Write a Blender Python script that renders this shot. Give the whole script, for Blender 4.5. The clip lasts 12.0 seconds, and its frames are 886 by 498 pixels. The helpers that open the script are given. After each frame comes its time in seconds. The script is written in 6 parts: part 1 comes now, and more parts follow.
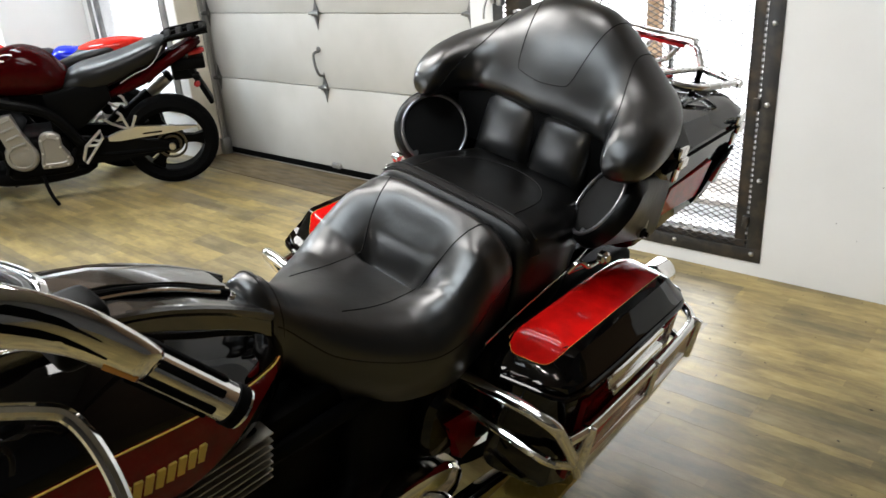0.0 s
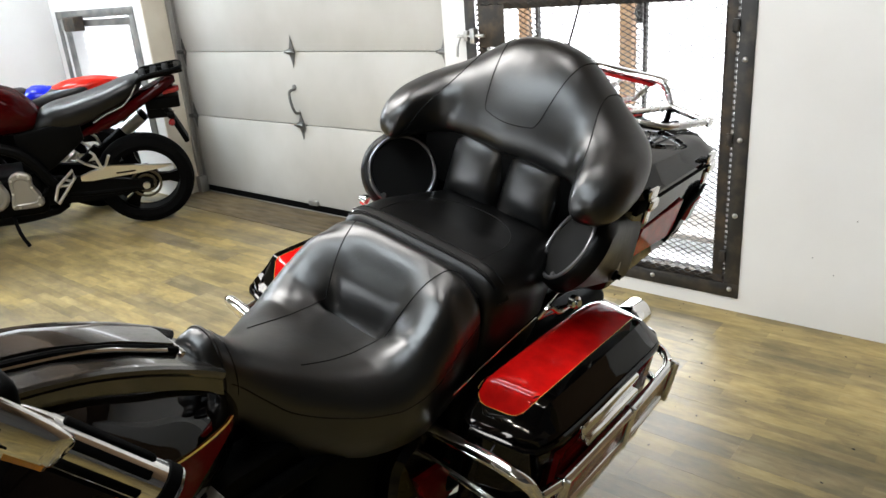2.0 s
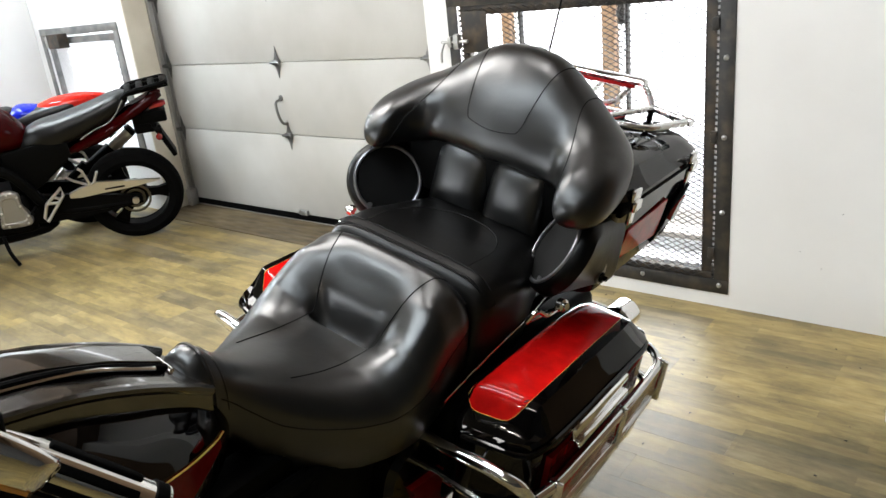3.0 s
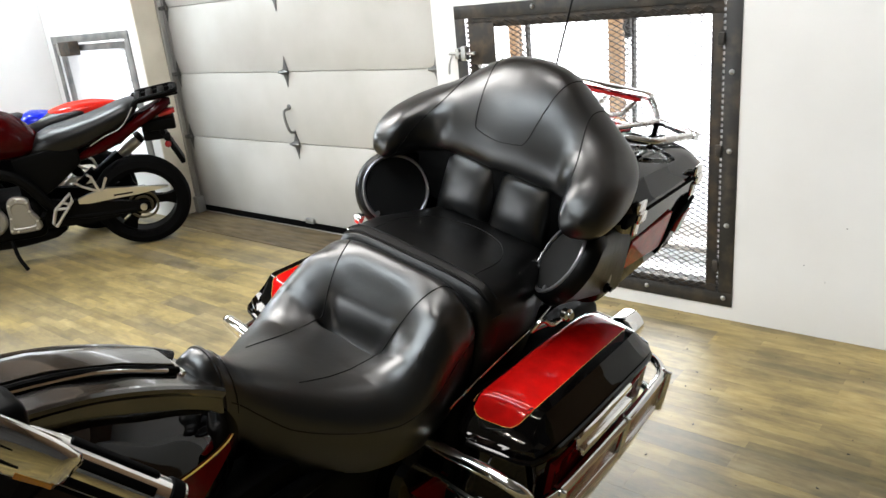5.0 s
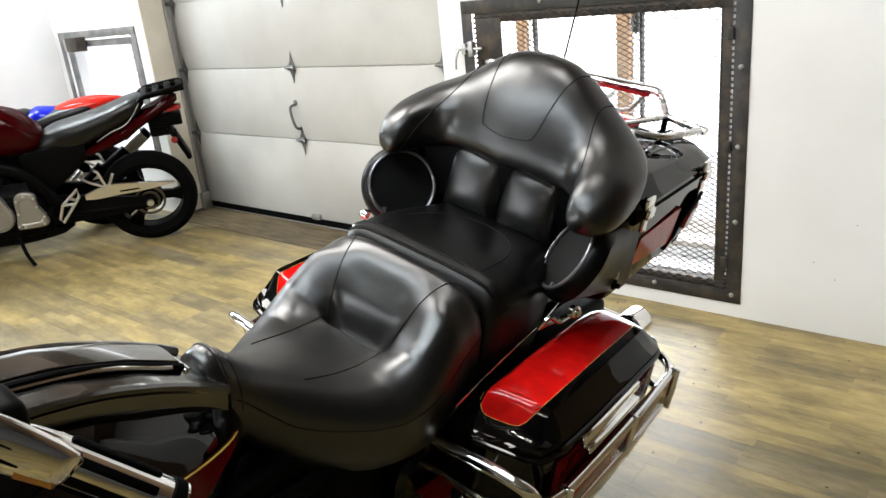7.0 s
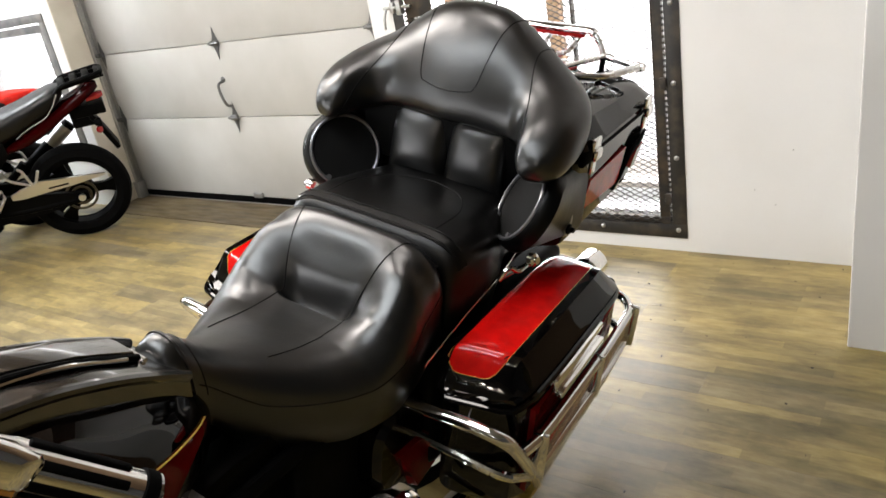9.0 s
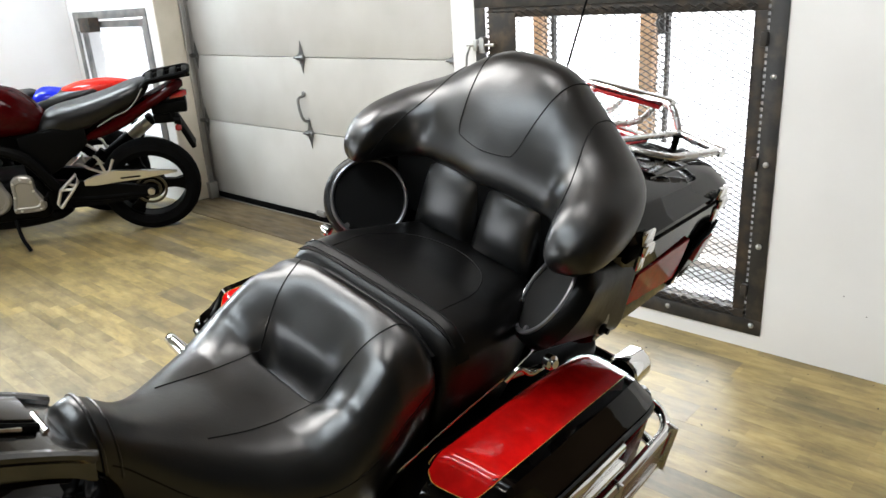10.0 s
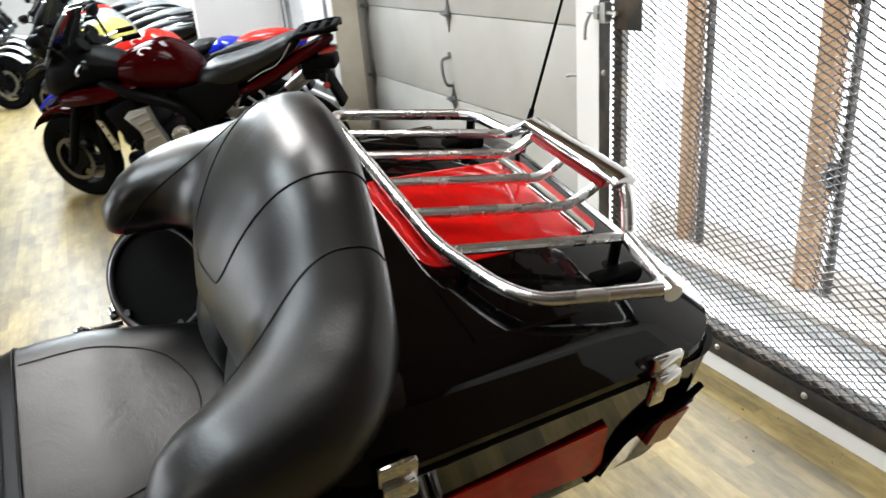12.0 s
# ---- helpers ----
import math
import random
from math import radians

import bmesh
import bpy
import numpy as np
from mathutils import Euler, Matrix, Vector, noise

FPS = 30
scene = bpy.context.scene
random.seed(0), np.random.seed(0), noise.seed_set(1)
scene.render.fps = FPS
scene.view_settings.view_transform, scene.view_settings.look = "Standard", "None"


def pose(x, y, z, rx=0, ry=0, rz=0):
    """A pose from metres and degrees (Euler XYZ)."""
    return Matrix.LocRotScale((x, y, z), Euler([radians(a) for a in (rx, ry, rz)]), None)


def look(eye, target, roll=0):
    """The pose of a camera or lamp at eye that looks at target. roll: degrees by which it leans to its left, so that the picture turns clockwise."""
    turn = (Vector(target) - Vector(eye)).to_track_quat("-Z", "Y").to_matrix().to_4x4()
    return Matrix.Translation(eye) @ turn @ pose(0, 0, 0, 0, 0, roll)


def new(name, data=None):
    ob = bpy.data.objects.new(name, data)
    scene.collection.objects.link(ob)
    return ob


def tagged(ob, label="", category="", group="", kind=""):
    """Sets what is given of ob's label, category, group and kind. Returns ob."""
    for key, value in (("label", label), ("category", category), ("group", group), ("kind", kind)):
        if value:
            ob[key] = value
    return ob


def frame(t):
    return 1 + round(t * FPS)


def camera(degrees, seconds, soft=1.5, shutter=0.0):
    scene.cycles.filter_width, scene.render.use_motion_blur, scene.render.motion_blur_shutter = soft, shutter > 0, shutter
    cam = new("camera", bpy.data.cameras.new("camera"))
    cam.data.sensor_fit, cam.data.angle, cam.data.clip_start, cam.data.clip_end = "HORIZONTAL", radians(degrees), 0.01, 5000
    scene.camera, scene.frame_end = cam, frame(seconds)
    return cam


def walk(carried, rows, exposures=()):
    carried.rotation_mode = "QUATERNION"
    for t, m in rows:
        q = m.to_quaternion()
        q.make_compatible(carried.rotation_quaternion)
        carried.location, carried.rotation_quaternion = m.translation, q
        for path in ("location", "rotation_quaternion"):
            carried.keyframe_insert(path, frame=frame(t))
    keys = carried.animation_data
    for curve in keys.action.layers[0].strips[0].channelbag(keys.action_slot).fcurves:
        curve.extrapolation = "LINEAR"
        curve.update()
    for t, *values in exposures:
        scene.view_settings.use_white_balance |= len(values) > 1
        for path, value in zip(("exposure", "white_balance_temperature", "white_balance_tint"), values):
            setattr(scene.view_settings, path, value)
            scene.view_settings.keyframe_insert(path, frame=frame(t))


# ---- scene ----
cam = camera(62.4, 12.0, shutter=0.2)
PATH = [
    (0, (0.148, 0.603, 1.417), (-1.1, 1.966, 0.652), -4.3),
    (0.5, (0.163, 0.62, 1.432), (-1.031, 2.059, 0.721), -3.6),
    (1, (0.156, 0.631, 1.433), (-1.024, 2.087, 0.736), -4.2),
    (1.5, (0.133, 0.639, 1.416), (-1.092, 2.046, 0.694), -4.4),
    (2, (0.143, 0.666, 1.424), (-1.088, 2.085, 0.738), -4.5),
    (2.5, (0.155, 0.674, 1.429), (-1.064, 2.101, 0.737), -6.4),
    (3, (0.159, 0.671, 1.433), (-1.06, 2.104, 0.756), -6.2),
    (5, (0.168, 0.651, 1.438), (-1.064, 2.086, 0.788), -5.6),
    (5.5, (0.166, 0.65, 1.438), (-1.077, 2.076, 0.788), -5.8),
    (6, (0.166, 0.657, 1.435), (-1.08, 2.08, 0.783), -5.5),
    (6.5, (0.162, 0.661, 1.433), (-1.086, 2.079, 0.776), -5.8),
    (7, (0.16, 0.66, 1.434), (-1.084, 2.081, 0.776), -5.7),
    (7.2, (0.161, 0.662, 1.437), (-1.092, 2.077, 0.784), -5.8),
    (8.8, (0.131, 0.673, 1.416), (-1.089, 2.109, 0.746), -9.4),
    (9, (0.137, 0.666, 1.416), (-0.983, 2.136, 0.651), -10.2),
    (9.5, (0.106, 0.713, 1.398), (-1.074, 2.102, 0.574), -9.0),
    (10, (0.103, 0.92, 1.415), (-1.194, 2.288, 0.747), -3.7),
    (10.5, (0.086, 1.077, 1.395), (-1.28, 2.34, 0.662), -5.4),
    (11, (-0.024, 1.382, 1.411), (-1.371, 2.662, 0.672), -6.3),
    (11.5, (-0.018, 1.659, 1.428), (-1.511, 2.744, 0.658), -10.1),
    (12, (0.067, 1.904, 1.445), (-1.611, 2.666, 0.669), -5.1),
]
EXPOSURES = [(0.0, 0.46, 6420, 10), (2.5, 0.50, 6420, 10), (5.0, 0.60, 6450, 10), (7.0, 0.60, 6500, 10), (9.0, 0.55, 6760, 13), (9.5, 0.50, 6760, 13), (10.0, 0.52, 6400, 10), (10.5, 0.46, 6400, 10), (11.0, 0.36, 6420, 10), (12.0, 0.39, 6400, 10)]
walk(cam, [(t, look(eye, target, roll)) for t, eye, target, roll in PATH], EXPOSURES)

# ---- world, lights, exposure ----
world = bpy.data.worlds.new("sky")
scene.world = world
world.use_nodes = True
wn = world.node_tree.nodes
sky = wn.new("ShaderNodeTexSky")
sky.sky_type, sky.sun_disc, sky.sun_elevation, sky.sun_rotation = "NISHITA", False, radians(28), radians(200)
wn["Background"].inputs["Strength"].default_value = 0.12
world.node_tree.links.new(sky.outputs["Color"], wn["Background"].inputs["Color"])

sun = new("sun", bpy.data.lights.new("sun", "SUN"))
sun.data.energy, sun.data.angle, sun.data.color = 1.5, radians(20), (1, 0.97, 0.93)
sun.matrix_world = look((0, 20, 14), (0, 0, 0))

CEILING = 3.3
COOL, WARM = (0.86, 0.95, 1.0), (1.0, 0.97, 0.935)
LAMPS = [(-2.7, 1.7, 80, 2.2, 0.85, WARM), (-6.0, 2.6, 66, 1.5, 0.35, COOL), (-7.8, 1.4, 190, 2.4, 1.0, COOL), (-10.9, 1.8, 280, 3.0, 0.9, COOL), (-14.9, 1.8, 280, 3.0, 0.9, COOL), (-5.2, -2.8, 60, 1.2, 0.5, COOL), (-1.2, 0.35, 46, 2.6, 0.5, COOL), (-0.65, 2.1, 11, 0.8, 0.35, WARM)]


def lamp_light(x, y, watts, long, wide, colour):
    lamp = new("panel_light", bpy.data.lights.new("panel_light", "AREA"))
    lamp.data.shape, lamp.data.size, lamp.data.size_y = "RECTANGLE", long, wide
    lamp.data.energy, lamp.data.color = watts, colour
    lamp.matrix_world = pose(x, y, CEILING - 0.105)


for lamp_row in LAMPS:
    lamp_light(*lamp_row)
day = new("window_light", bpy.data.lights.new("window_light", "AREA"))
day.data.shape, day.data.size, day.data.size_y = "RECTANGLE", 1.2, 1.2
day.data.energy, day.data.color = 30, (0.93, 0.97, 1.0)
day.matrix_world = look((-1.46, 3.9, 0.78), (-1.46, 0, 0.6))
# unseen fill light, added to brighten faces turned towards the back wall
shop = new("shop_window_light", bpy.data.lights.new("shop_window_light", "AREA"))
shop.data.shape, shop.data.size, shop.data.size_y = "RECTANGLE", 9.8, 2.1
shop.data.energy, shop.data.color = 60, (0.84, 0.94, 1.0)
shop.matrix_world = look((-7.5, -7.02, 1.55), (-7.5, 0, 1.5))

# ---- materials ----


def shader(name, colour, rough=0.5, metal=0.0, coat=0.0, spec=0.5):
    m = bpy.data.materials.new(name)
    m.use_nodes = True
    b = m.node_tree.nodes["Principled BSDF"]
    b.inputs["Base Color"].default_value = (*colour, 1)
    b.inputs["Roughness"].default_value = rough
    b.inputs["Metallic"].default_value = metal
    b.inputs["Coat Weight"].default_value = coat
    b.inputs["Coat Roughness"].default_value = 0.03
    b.inputs["Specular IOR Level"].default_value = spec
    return m


def node(m, kind, **inputs):
    n = m.node_tree.nodes.new("ShaderNode" + kind)
    for key, value in inputs.items():
        n.inputs[key.replace("_", " ")].default_value = value
    return n


def link(m, a, b):
    m.node_tree.links.new(a, b)


def place(m, scale=(1, 1, 1)):
    """Object coordinates in metres."""
    c, mp = node(m, "TexCoord"), node(m, "Mapping", Scale=scale)
    link(m, c.outputs["Object"], mp.inputs["Vector"])
    return mp.outputs["Vector"]


def two_tone(m, low, high, vector, scale, detail=6, start=0.35, end=0.65):
    """Base colour that wanders between two tones."""
    n = node(m, "TexNoise", Scale=scale, Detail=detail)
    r = node(m, "ValToRGB")
    r.color_ramp.elements[0].position, r.color_ramp.elements[0].color = start, (*low, 1)
    r.color_ramp.elements[1].position, r.color_ramp.elements[1].color = end, (*high, 1)
    link(m, vector, n.inputs["Vector"])
    link(m, n.outputs["Fac"], r.inputs["Fac"])
    link(m, r.outputs["Color"], m.node_tree.nodes["Principled BSDF"].inputs["Base Color"])
    return r


def uneven_gloss(m, vector, scale, low, high, detail=4):
    n, r = node(m, "TexNoise", Scale=scale, Detail=detail), node(m, "MapRange", To_Min=low, To_Max=high, From_Min=0.3, From_Max=0.7)
    link(m, vector, n.inputs["Vector"])
    link(m, n.outputs["Fac"], r.inputs["Value"])
    link(m, r.outputs["Result"], m.node_tree.nodes["Principled BSDF"].inputs["Roughness"])


def relief(m, vector, scale, strength, distance=0.001, detail=5):
    n, b = node(m, "TexNoise", Scale=scale, Detail=detail), node(m, "Bump", Strength=strength, Distance=distance)
    link(m, vector, n.inputs["Vector"])
    link(m, n.outputs["Fac"], b.inputs["Height"])
    link(m, b.outputs["Normal"], m.node_tree.nodes["Principled BSDF"].inputs["Normal"])


def leather(name, colour, rough, spec=0.45):
    m = shader(name, colour, rough, spec=spec)
    v = place(m)
    two_tone(m, tuple(c * 0.7 for c in colour), tuple(c * 1.4 for c in colour), v, 18)
    uneven_gloss(m, v, 8, rough - 0.05, rough + 0.06, 5)
    fine = node(m, "TexVoronoi", Scale=420.0)
    big = node(m, "TexNoise", Scale=16.0, Detail=5.0, Roughness=0.6, Distortion=1.2)
    link(m, v, fine.inputs["Vector"])
    link(m, v, big.inputs["Vector"])
    b1, b2 = node(m, "Bump", Strength=0.14, Distance=0.0006), node(m, "Bump", Strength=0.16, Distance=0.004)
    link(m, fine.outputs["Distance"], b1.inputs["Height"])
    link(m, big.outputs["Fac"], b2.inputs["Height"])
    link(m, b1.outputs["Normal"], b2.inputs["Normal"])
    link(m, b2.outputs["Normal"], m.node_tree.nodes["Principled BSDF"].inputs["Normal"])
    return m


def paint(name, colour, rough=0.12, gloss=0.5):
    m = shader(name, colour, rough, coat=gloss, spec=0.0)
    v = place(m)
    two_tone(m, tuple(c * 0.85 for c in colour), tuple(c * 1.12 for c in colour), v, 30)
    uneven_gloss(m, v, 14, rough * 0.7, rough * 1.6)
    return m


def metal(name, colour, low, high, scale=25):
    m = shader(name, colour, low, metal=1.0)
    uneven_gloss(m, place(m), scale, low, high)
    return m


LEATHER = leather("black_leather", (0.0012, 0.0011, 0.0011), 0.33, 0.88)
LEATHER_DULL = leather("worn_leather", (0.0014, 0.0013, 0.0013), 0.36, 0.30)
VINYL = leather("vinyl", (0.0018, 0.0018, 0.0018), 0.38, 0.16)
STITCH = shader("thread", (0.004, 0.004, 0.004), 0.6, spec=0.2)
BLACK_PAINT = paint("black_lacquer", (0.0012, 0.001, 0.001), gloss=0.7)
RED_PAINT = paint("red_lacquer", (0.58, 0.006, 0.005), 0.3, 0.8)
# the red lacquer again, darkened for flanks and sides that lie in shade
SHADED_RED = paint("shaded_red_lacquer", (0.13, 0.004, 0.005), 0.3, 0.5)
CONSOLE_PAINT = shader("satin_console", (0.012, 0.011, 0.010), 0.16, coat=1.0, spec=1.0)
uneven_gloss(CONSOLE_PAINT, place(CONSOLE_PAINT), 14, 0.12, 0.26)
BLUE_PAINT = paint("blue_lacquer", (0.01, 0.02, 0.5))
BRIGHT_RED = paint("bright_red_lacquer", (0.6, 0.02, 0.012))
WHITE_LACQUER = paint("white_lacquer", (0.75, 0.75, 0.74), 0.2)
SATIN_CHROME = metal("satin_chrome", (0.93, 0.93, 0.93), 0.20, 0.32)
CHROME = metal("chrome", (0.80, 0.79, 0.78), 0.04, 0.11)
ALLOY = metal("cast_alloy", (0.62, 0.61, 0.58), 0.28, 0.42)
ALLOY_DULL = shader("engine_alloy", (0.27, 0.255, 0.23), 0.45, metal=0.6)
relief(ALLOY_DULL, place(ALLOY_DULL), 160, 0.3)
# footboard chrome; the floor's yellow reflection is put into its base colour
FLOOR_TINT = shader("floor_tinted_plate", (0.42, 0.31, 0.07), 0.34, metal=0.35)
uneven_gloss(FLOOR_TINT, place(FLOOR_TINT), 25, 0.28, 0.42)
STEEL = metal("galvanised_steel", (0.45, 0.45, 0.44), 0.35, 0.55, 40)
SPROCKET = metal("oily_sprocket", (0.10, 0.09, 0.07), 0.35, 0.5)
HINGE_STEEL = metal("dull_zinc", (0.20, 0.20, 0.195), 0.35, 0.55, 40)
PLASTIC = shader("black_plastic", (0.0022, 0.0022, 0.0022), 0.42, spec=0.03)
relief(PLASTIC, place(PLASTIC), 700, 0.15, 0.0004)
uneven_gloss(PLASTIC, place(PLASTIC), 12, 0.36, 0.5)
GLOSS_PLASTIC = shader("glossy_dark_trim", (0.22, 0.22, 0.23), 0.3, metal=0.8)
RUBBER = shader("tyre_rubber", (0.0028, 0.0028, 0.0028), 0.75, spec=0.02)
relief(RUBBER, place(RUBBER), 260, 0.35)
CLOTH = shader("grille_cloth", (0.003, 0.003, 0.003), 0.6, spec=0.15)
relief(CLOTH, place(CLOTH), 900, 0.8, 0.0008)
RED_LENS = shader("red_lens", (0.28, 0.012, 0.012), 0.15, coat=0.6)
relief(RED_LENS, place(RED_LENS), 320, 0.5, 0.001)
AMBER = shader("amber_reflection", (0.40, 0.15, 0.01), 0.2, coat=0.6)
GOLD = shader("gold_leaf", (0.62, 0.42, 0.08), 0.35, metal=0.2)
SILVER = shader("brushed_panel", (0.5, 0.5, 0.5), 0.24, metal=1.0)
uneven_gloss(SILVER, place(SILVER, (2, 60, 2)), 10, 0.16, 0.34)

WALL = shader("white_wall_paint", (0.78, 0.76, 0.72), 0.6)
_v = place(WALL)
two_tone(WALL, (0.70, 0.695, 0.685), (0.76, 0.758, 0.752), _v, 1.6)
relief(WALL, _v, 70, 0.12, 0.003)
TAN_WALL = shader("tan_wall_paint", (0.24, 0.16, 0.10), 0.6)
two_tone(TAN_WALL, (0.21, 0.135, 0.080), (0.27, 0.18, 0.11), place(TAN_WALL), 1.8)
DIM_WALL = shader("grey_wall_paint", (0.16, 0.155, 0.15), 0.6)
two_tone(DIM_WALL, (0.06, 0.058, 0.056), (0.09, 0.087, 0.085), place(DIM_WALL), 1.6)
DOOR = shader("door_enamel", (0.74, 0.72, 0.66), 0.38)
_v = place(DOOR)
two_tone(DOOR, (0.42, 0.412, 0.385), (0.49, 0.484, 0.46), _v, 2.2)
relief(DOOR, _v, 160, 0.14, 0.002)
uneven_gloss(DOOR, _v, 5, 0.32, 0.48)
BEIGE = shader("beige_jamb_paint", (0.62, 0.575, 0.48), 0.55)
_v = place(BEIGE)
two_tone(BEIGE, (0.56, 0.52, 0.43), (0.64, 0.60, 0.51), _v, 5)
CEIL = shader("ceiling_paint", (0.2, 0.196, 0.19), 0.8)
two_tone(CEIL, (0.32, 0.316, 0.305), (0.38, 0.375, 0.365), place(CEIL), 3)
IRON = shader("dark_iron", (0.045, 0.042, 0.038), 0.42, metal=0.5)
_v = place(IRON)
two_tone(IRON, (0.035, 0.034, 0.033), (0.085, 0.07, 0.055), _v, 14, start=0.45, end=0.72)
uneven_gloss(IRON, _v, 20, 0.32, 0.6)
RUST = shader("rusty_iron", (0.10, 0.065, 0.04), 0.6, metal=0.3)
_v = place(RUST)
two_tone(RUST, (0.028, 0.026, 0.023), (0.09, 0.062, 0.038), _v, 16, start=0.42, end=0.78)
relief(RUST, _v, 120, 0.4)
WOOD = shader("stained_post", (0.5, 0.3, 0.16), 0.6)
_v = place(WOOD, (30, 30, 2))
two_tone(WOOD, (0.42, 0.24, 0.12), (0.58, 0.38, 0.22), _v, 1.6)
SOFFIT = shader("brown_board", (0.14, 0.09, 0.055), 0.6)
_v = place(SOFFIT, (2, 24, 24))
two_tone(SOFFIT, (0.10, 0.064, 0.038), (0.17, 0.112, 0.07), _v, 1.6)
DECK = shader("weathered_deck", (0.42, 0.38, 0.33), 0.75)
_v = place(DECK, (3, 40, 10))
two_tone(DECK, (0.34, 0.30, 0.26), (0.55, 0.52, 0.47), _v, 1.2)
SIDING = shader("white_siding", (0.8, 0.81, 0.82), 0.55)
two_tone(SIDING, (0.77, 0.78, 0.79), (0.83, 0.84, 0.85), place(SIDING), 4)
SNOW = shader("snow", (0.85, 0.86, 0.88), 0.8)
two_tone(SNOW, (0.82, 0.83, 0.85), (0.88, 0.89, 0.9), place(SNOW), 2)
BLIND = bpy.data.materials.new("translucent_slat")
BLIND.use_nodes = True
_b = BLIND.node_tree.nodes["Principled BSDF"]
_b.inputs["Base Color"].default_value, _b.inputs["Roughness"].default_value = (0.8, 0.81, 0.83, 1), 0.5
_t, _m = node(BLIND, "BsdfTranslucent", Color=(0.93, 0.94, 0.96, 1)), node(BLIND, "MixShader", Fac=0.9)
link(BLIND, _b.outputs["BSDF"], _m.inputs[1])
link(BLIND, _t.outputs["BSDF"], _m.inputs[2])
link(BLIND, _m.outputs["Shader"], BLIND.node_tree.nodes["Material Output"].inputs["Surface"])
CARD = shader("cardboard", (0.42, 0.29, 0.16), 0.8)
two_tone(CARD, (0.38, 0.25, 0.13), (0.47, 0.33, 0.19), place(CARD), 6)

GLASS = bpy.data.materials.new("clear_glass")
GLASS.use_nodes = True
_g = GLASS.node_tree.nodes["Principled BSDF"]
_g.inputs["Transmission Weight"].default_value, _g.inputs["Roughness"].default_value, _g.inputs["IOR"].default_value = 1.0, 0.0, 1.1
TINT = shader("tinted_screen", (0.03, 0.035, 0.04), 0.08, coat=0.5)

BACKDROP = bpy.data.materials.new("overcast_distance")
BACKDROP.use_nodes = True
_n = BACKDROP.node_tree.nodes
_n.remove(_n["Principled BSDF"])
_e = node(BACKDROP, "Emission", Color=(0.96, 0.98, 1.0, 1), Strength=3.2)
link(BACKDROP, _e.outputs["Emission"], _n["Material Output"].inputs["Surface"])


def plank_material():
    m = shader("vinyl_plank", (0.4, 0.32, 0.19), 0.35)
    bsdf = m.node_tree.nodes["Principled BSDF"]
    c, info = node(m, "TexCoord"), node(m, "ObjectInfo")
    shift = node(m, "VectorMath")
    shift.operation = "MULTIPLY_ADD"
    shift.inputs[1].default_value = (37.0, 11.0, 5.0)
    geo = node(m, "NewGeometry")
    add = node(m, "Math")
    add.operation = "ADD"
    link(m, info.outputs["Random"], add.inputs[0])
    link(m, geo.outputs["Random Per Island"], add.inputs[1])
    link(m, add.outputs["Value"], shift.inputs[0])
    link(m, c.outputs["Object"], shift.inputs[2])
    grain_map, patch_map = node(m, "Mapping", Scale=(3.2, 11, 1)), node(m, "Mapping", Scale=(1.5, 3.2, 1))
    for mp in (grain_map, patch_map):
        link(m, shift.outputs["Vector"] if mp is grain_map else geo.outputs["Position"], mp.inputs["Vector"])
    grain, patch = node(m, "TexNoise", Scale=3.0, Detail=9.0, Roughness=0.62), node(m, "TexNoise", Scale=2.2, Detail=6.0, Roughness=0.6)
    link(m, grain_map.outputs["Vector"], grain.inputs["Vector"])
    link(m, patch_map.outputs["Vector"], patch.inputs["Vector"])
    r1, r2 = node(m, "ValToRGB"), node(m, "ValToRGB")
    for r, stops in ((r1, ((0.28, (0.155, 0.125, 0.070)), (0.5, (0.245, 0.20, 0.112)), (0.72, (0.315, 0.268, 0.165)))),
                     (r2, ((0.36, (0.66, 0.65, 0.62)), (0.50, (0.97, 0.95, 0.90)), (0.66, (1.16, 1.13, 1.05))))):
        r.color_ramp.elements.new(0.5)
        for e, (p, col) in zip(r.color_ramp.elements, stops):
            e.position, e.color = p, (*col, 1)
    link(m, grain.outputs["Fac"], r1.inputs["Fac"])
    link(m, patch.outputs["Fac"], r2.inputs["Fac"])
    mix = node(m, "Mix")
    mix.data_type, mix.blend_type = "RGBA", "MULTIPLY"
    mix.inputs["Factor"].default_value = 1.0
    link(m, r1.outputs["Color"], mix.inputs[6])
    link(m, r2.outputs["Color"], mix.inputs[7])
    tone = node(m, "HueSaturation")
    val, sat = node(m, "MapRange", To_Min=0.72, To_Max=1.16), node(m, "MapRange", To_Min=0.92, To_Max=1.22)
    link(m, add.outputs["Value"], val.inputs["Value"])
    link(m, add.outputs["Value"], sat.inputs["Value"])
    link(m, val.outputs["Result"], tone.inputs["Value"])
    link(m, sat.outputs["Result"], tone.inputs["Saturation"])
    strip_map = node(m, "Mapping", Scale=(3.0, 23.622, 1), Location=(0.3, -85.276, 0))
    link(m, geo.outputs["Position"], strip_map.inputs["Vector"])
    strips = node(m, "TexBrick", Scale=1.0, Mortar_Size=0.0, Brick_Width=1.0, Row_Height=1.0, Color1=(0.74, 0.74, 0.73, 1), Color2=(1.18, 1.16, 1.13, 1))
    link(m, strip_map.outputs["Vector"], strips.inputs["Vector"])
    blocks = node(m, "Mix")
    blocks.data_type, blocks.blend_type = "RGBA", "MULTIPLY"
    blocks.inputs["Factor"].default_value = 1.0
    link(m, mix.outputs[2], blocks.inputs[6])
    link(m, strips.outputs["Color"], blocks.inputs[7])
    link(m, blocks.outputs[2], tone.inputs["Color"])
    link(m, tone.outputs["Color"], bsdf.inputs["Base Color"])
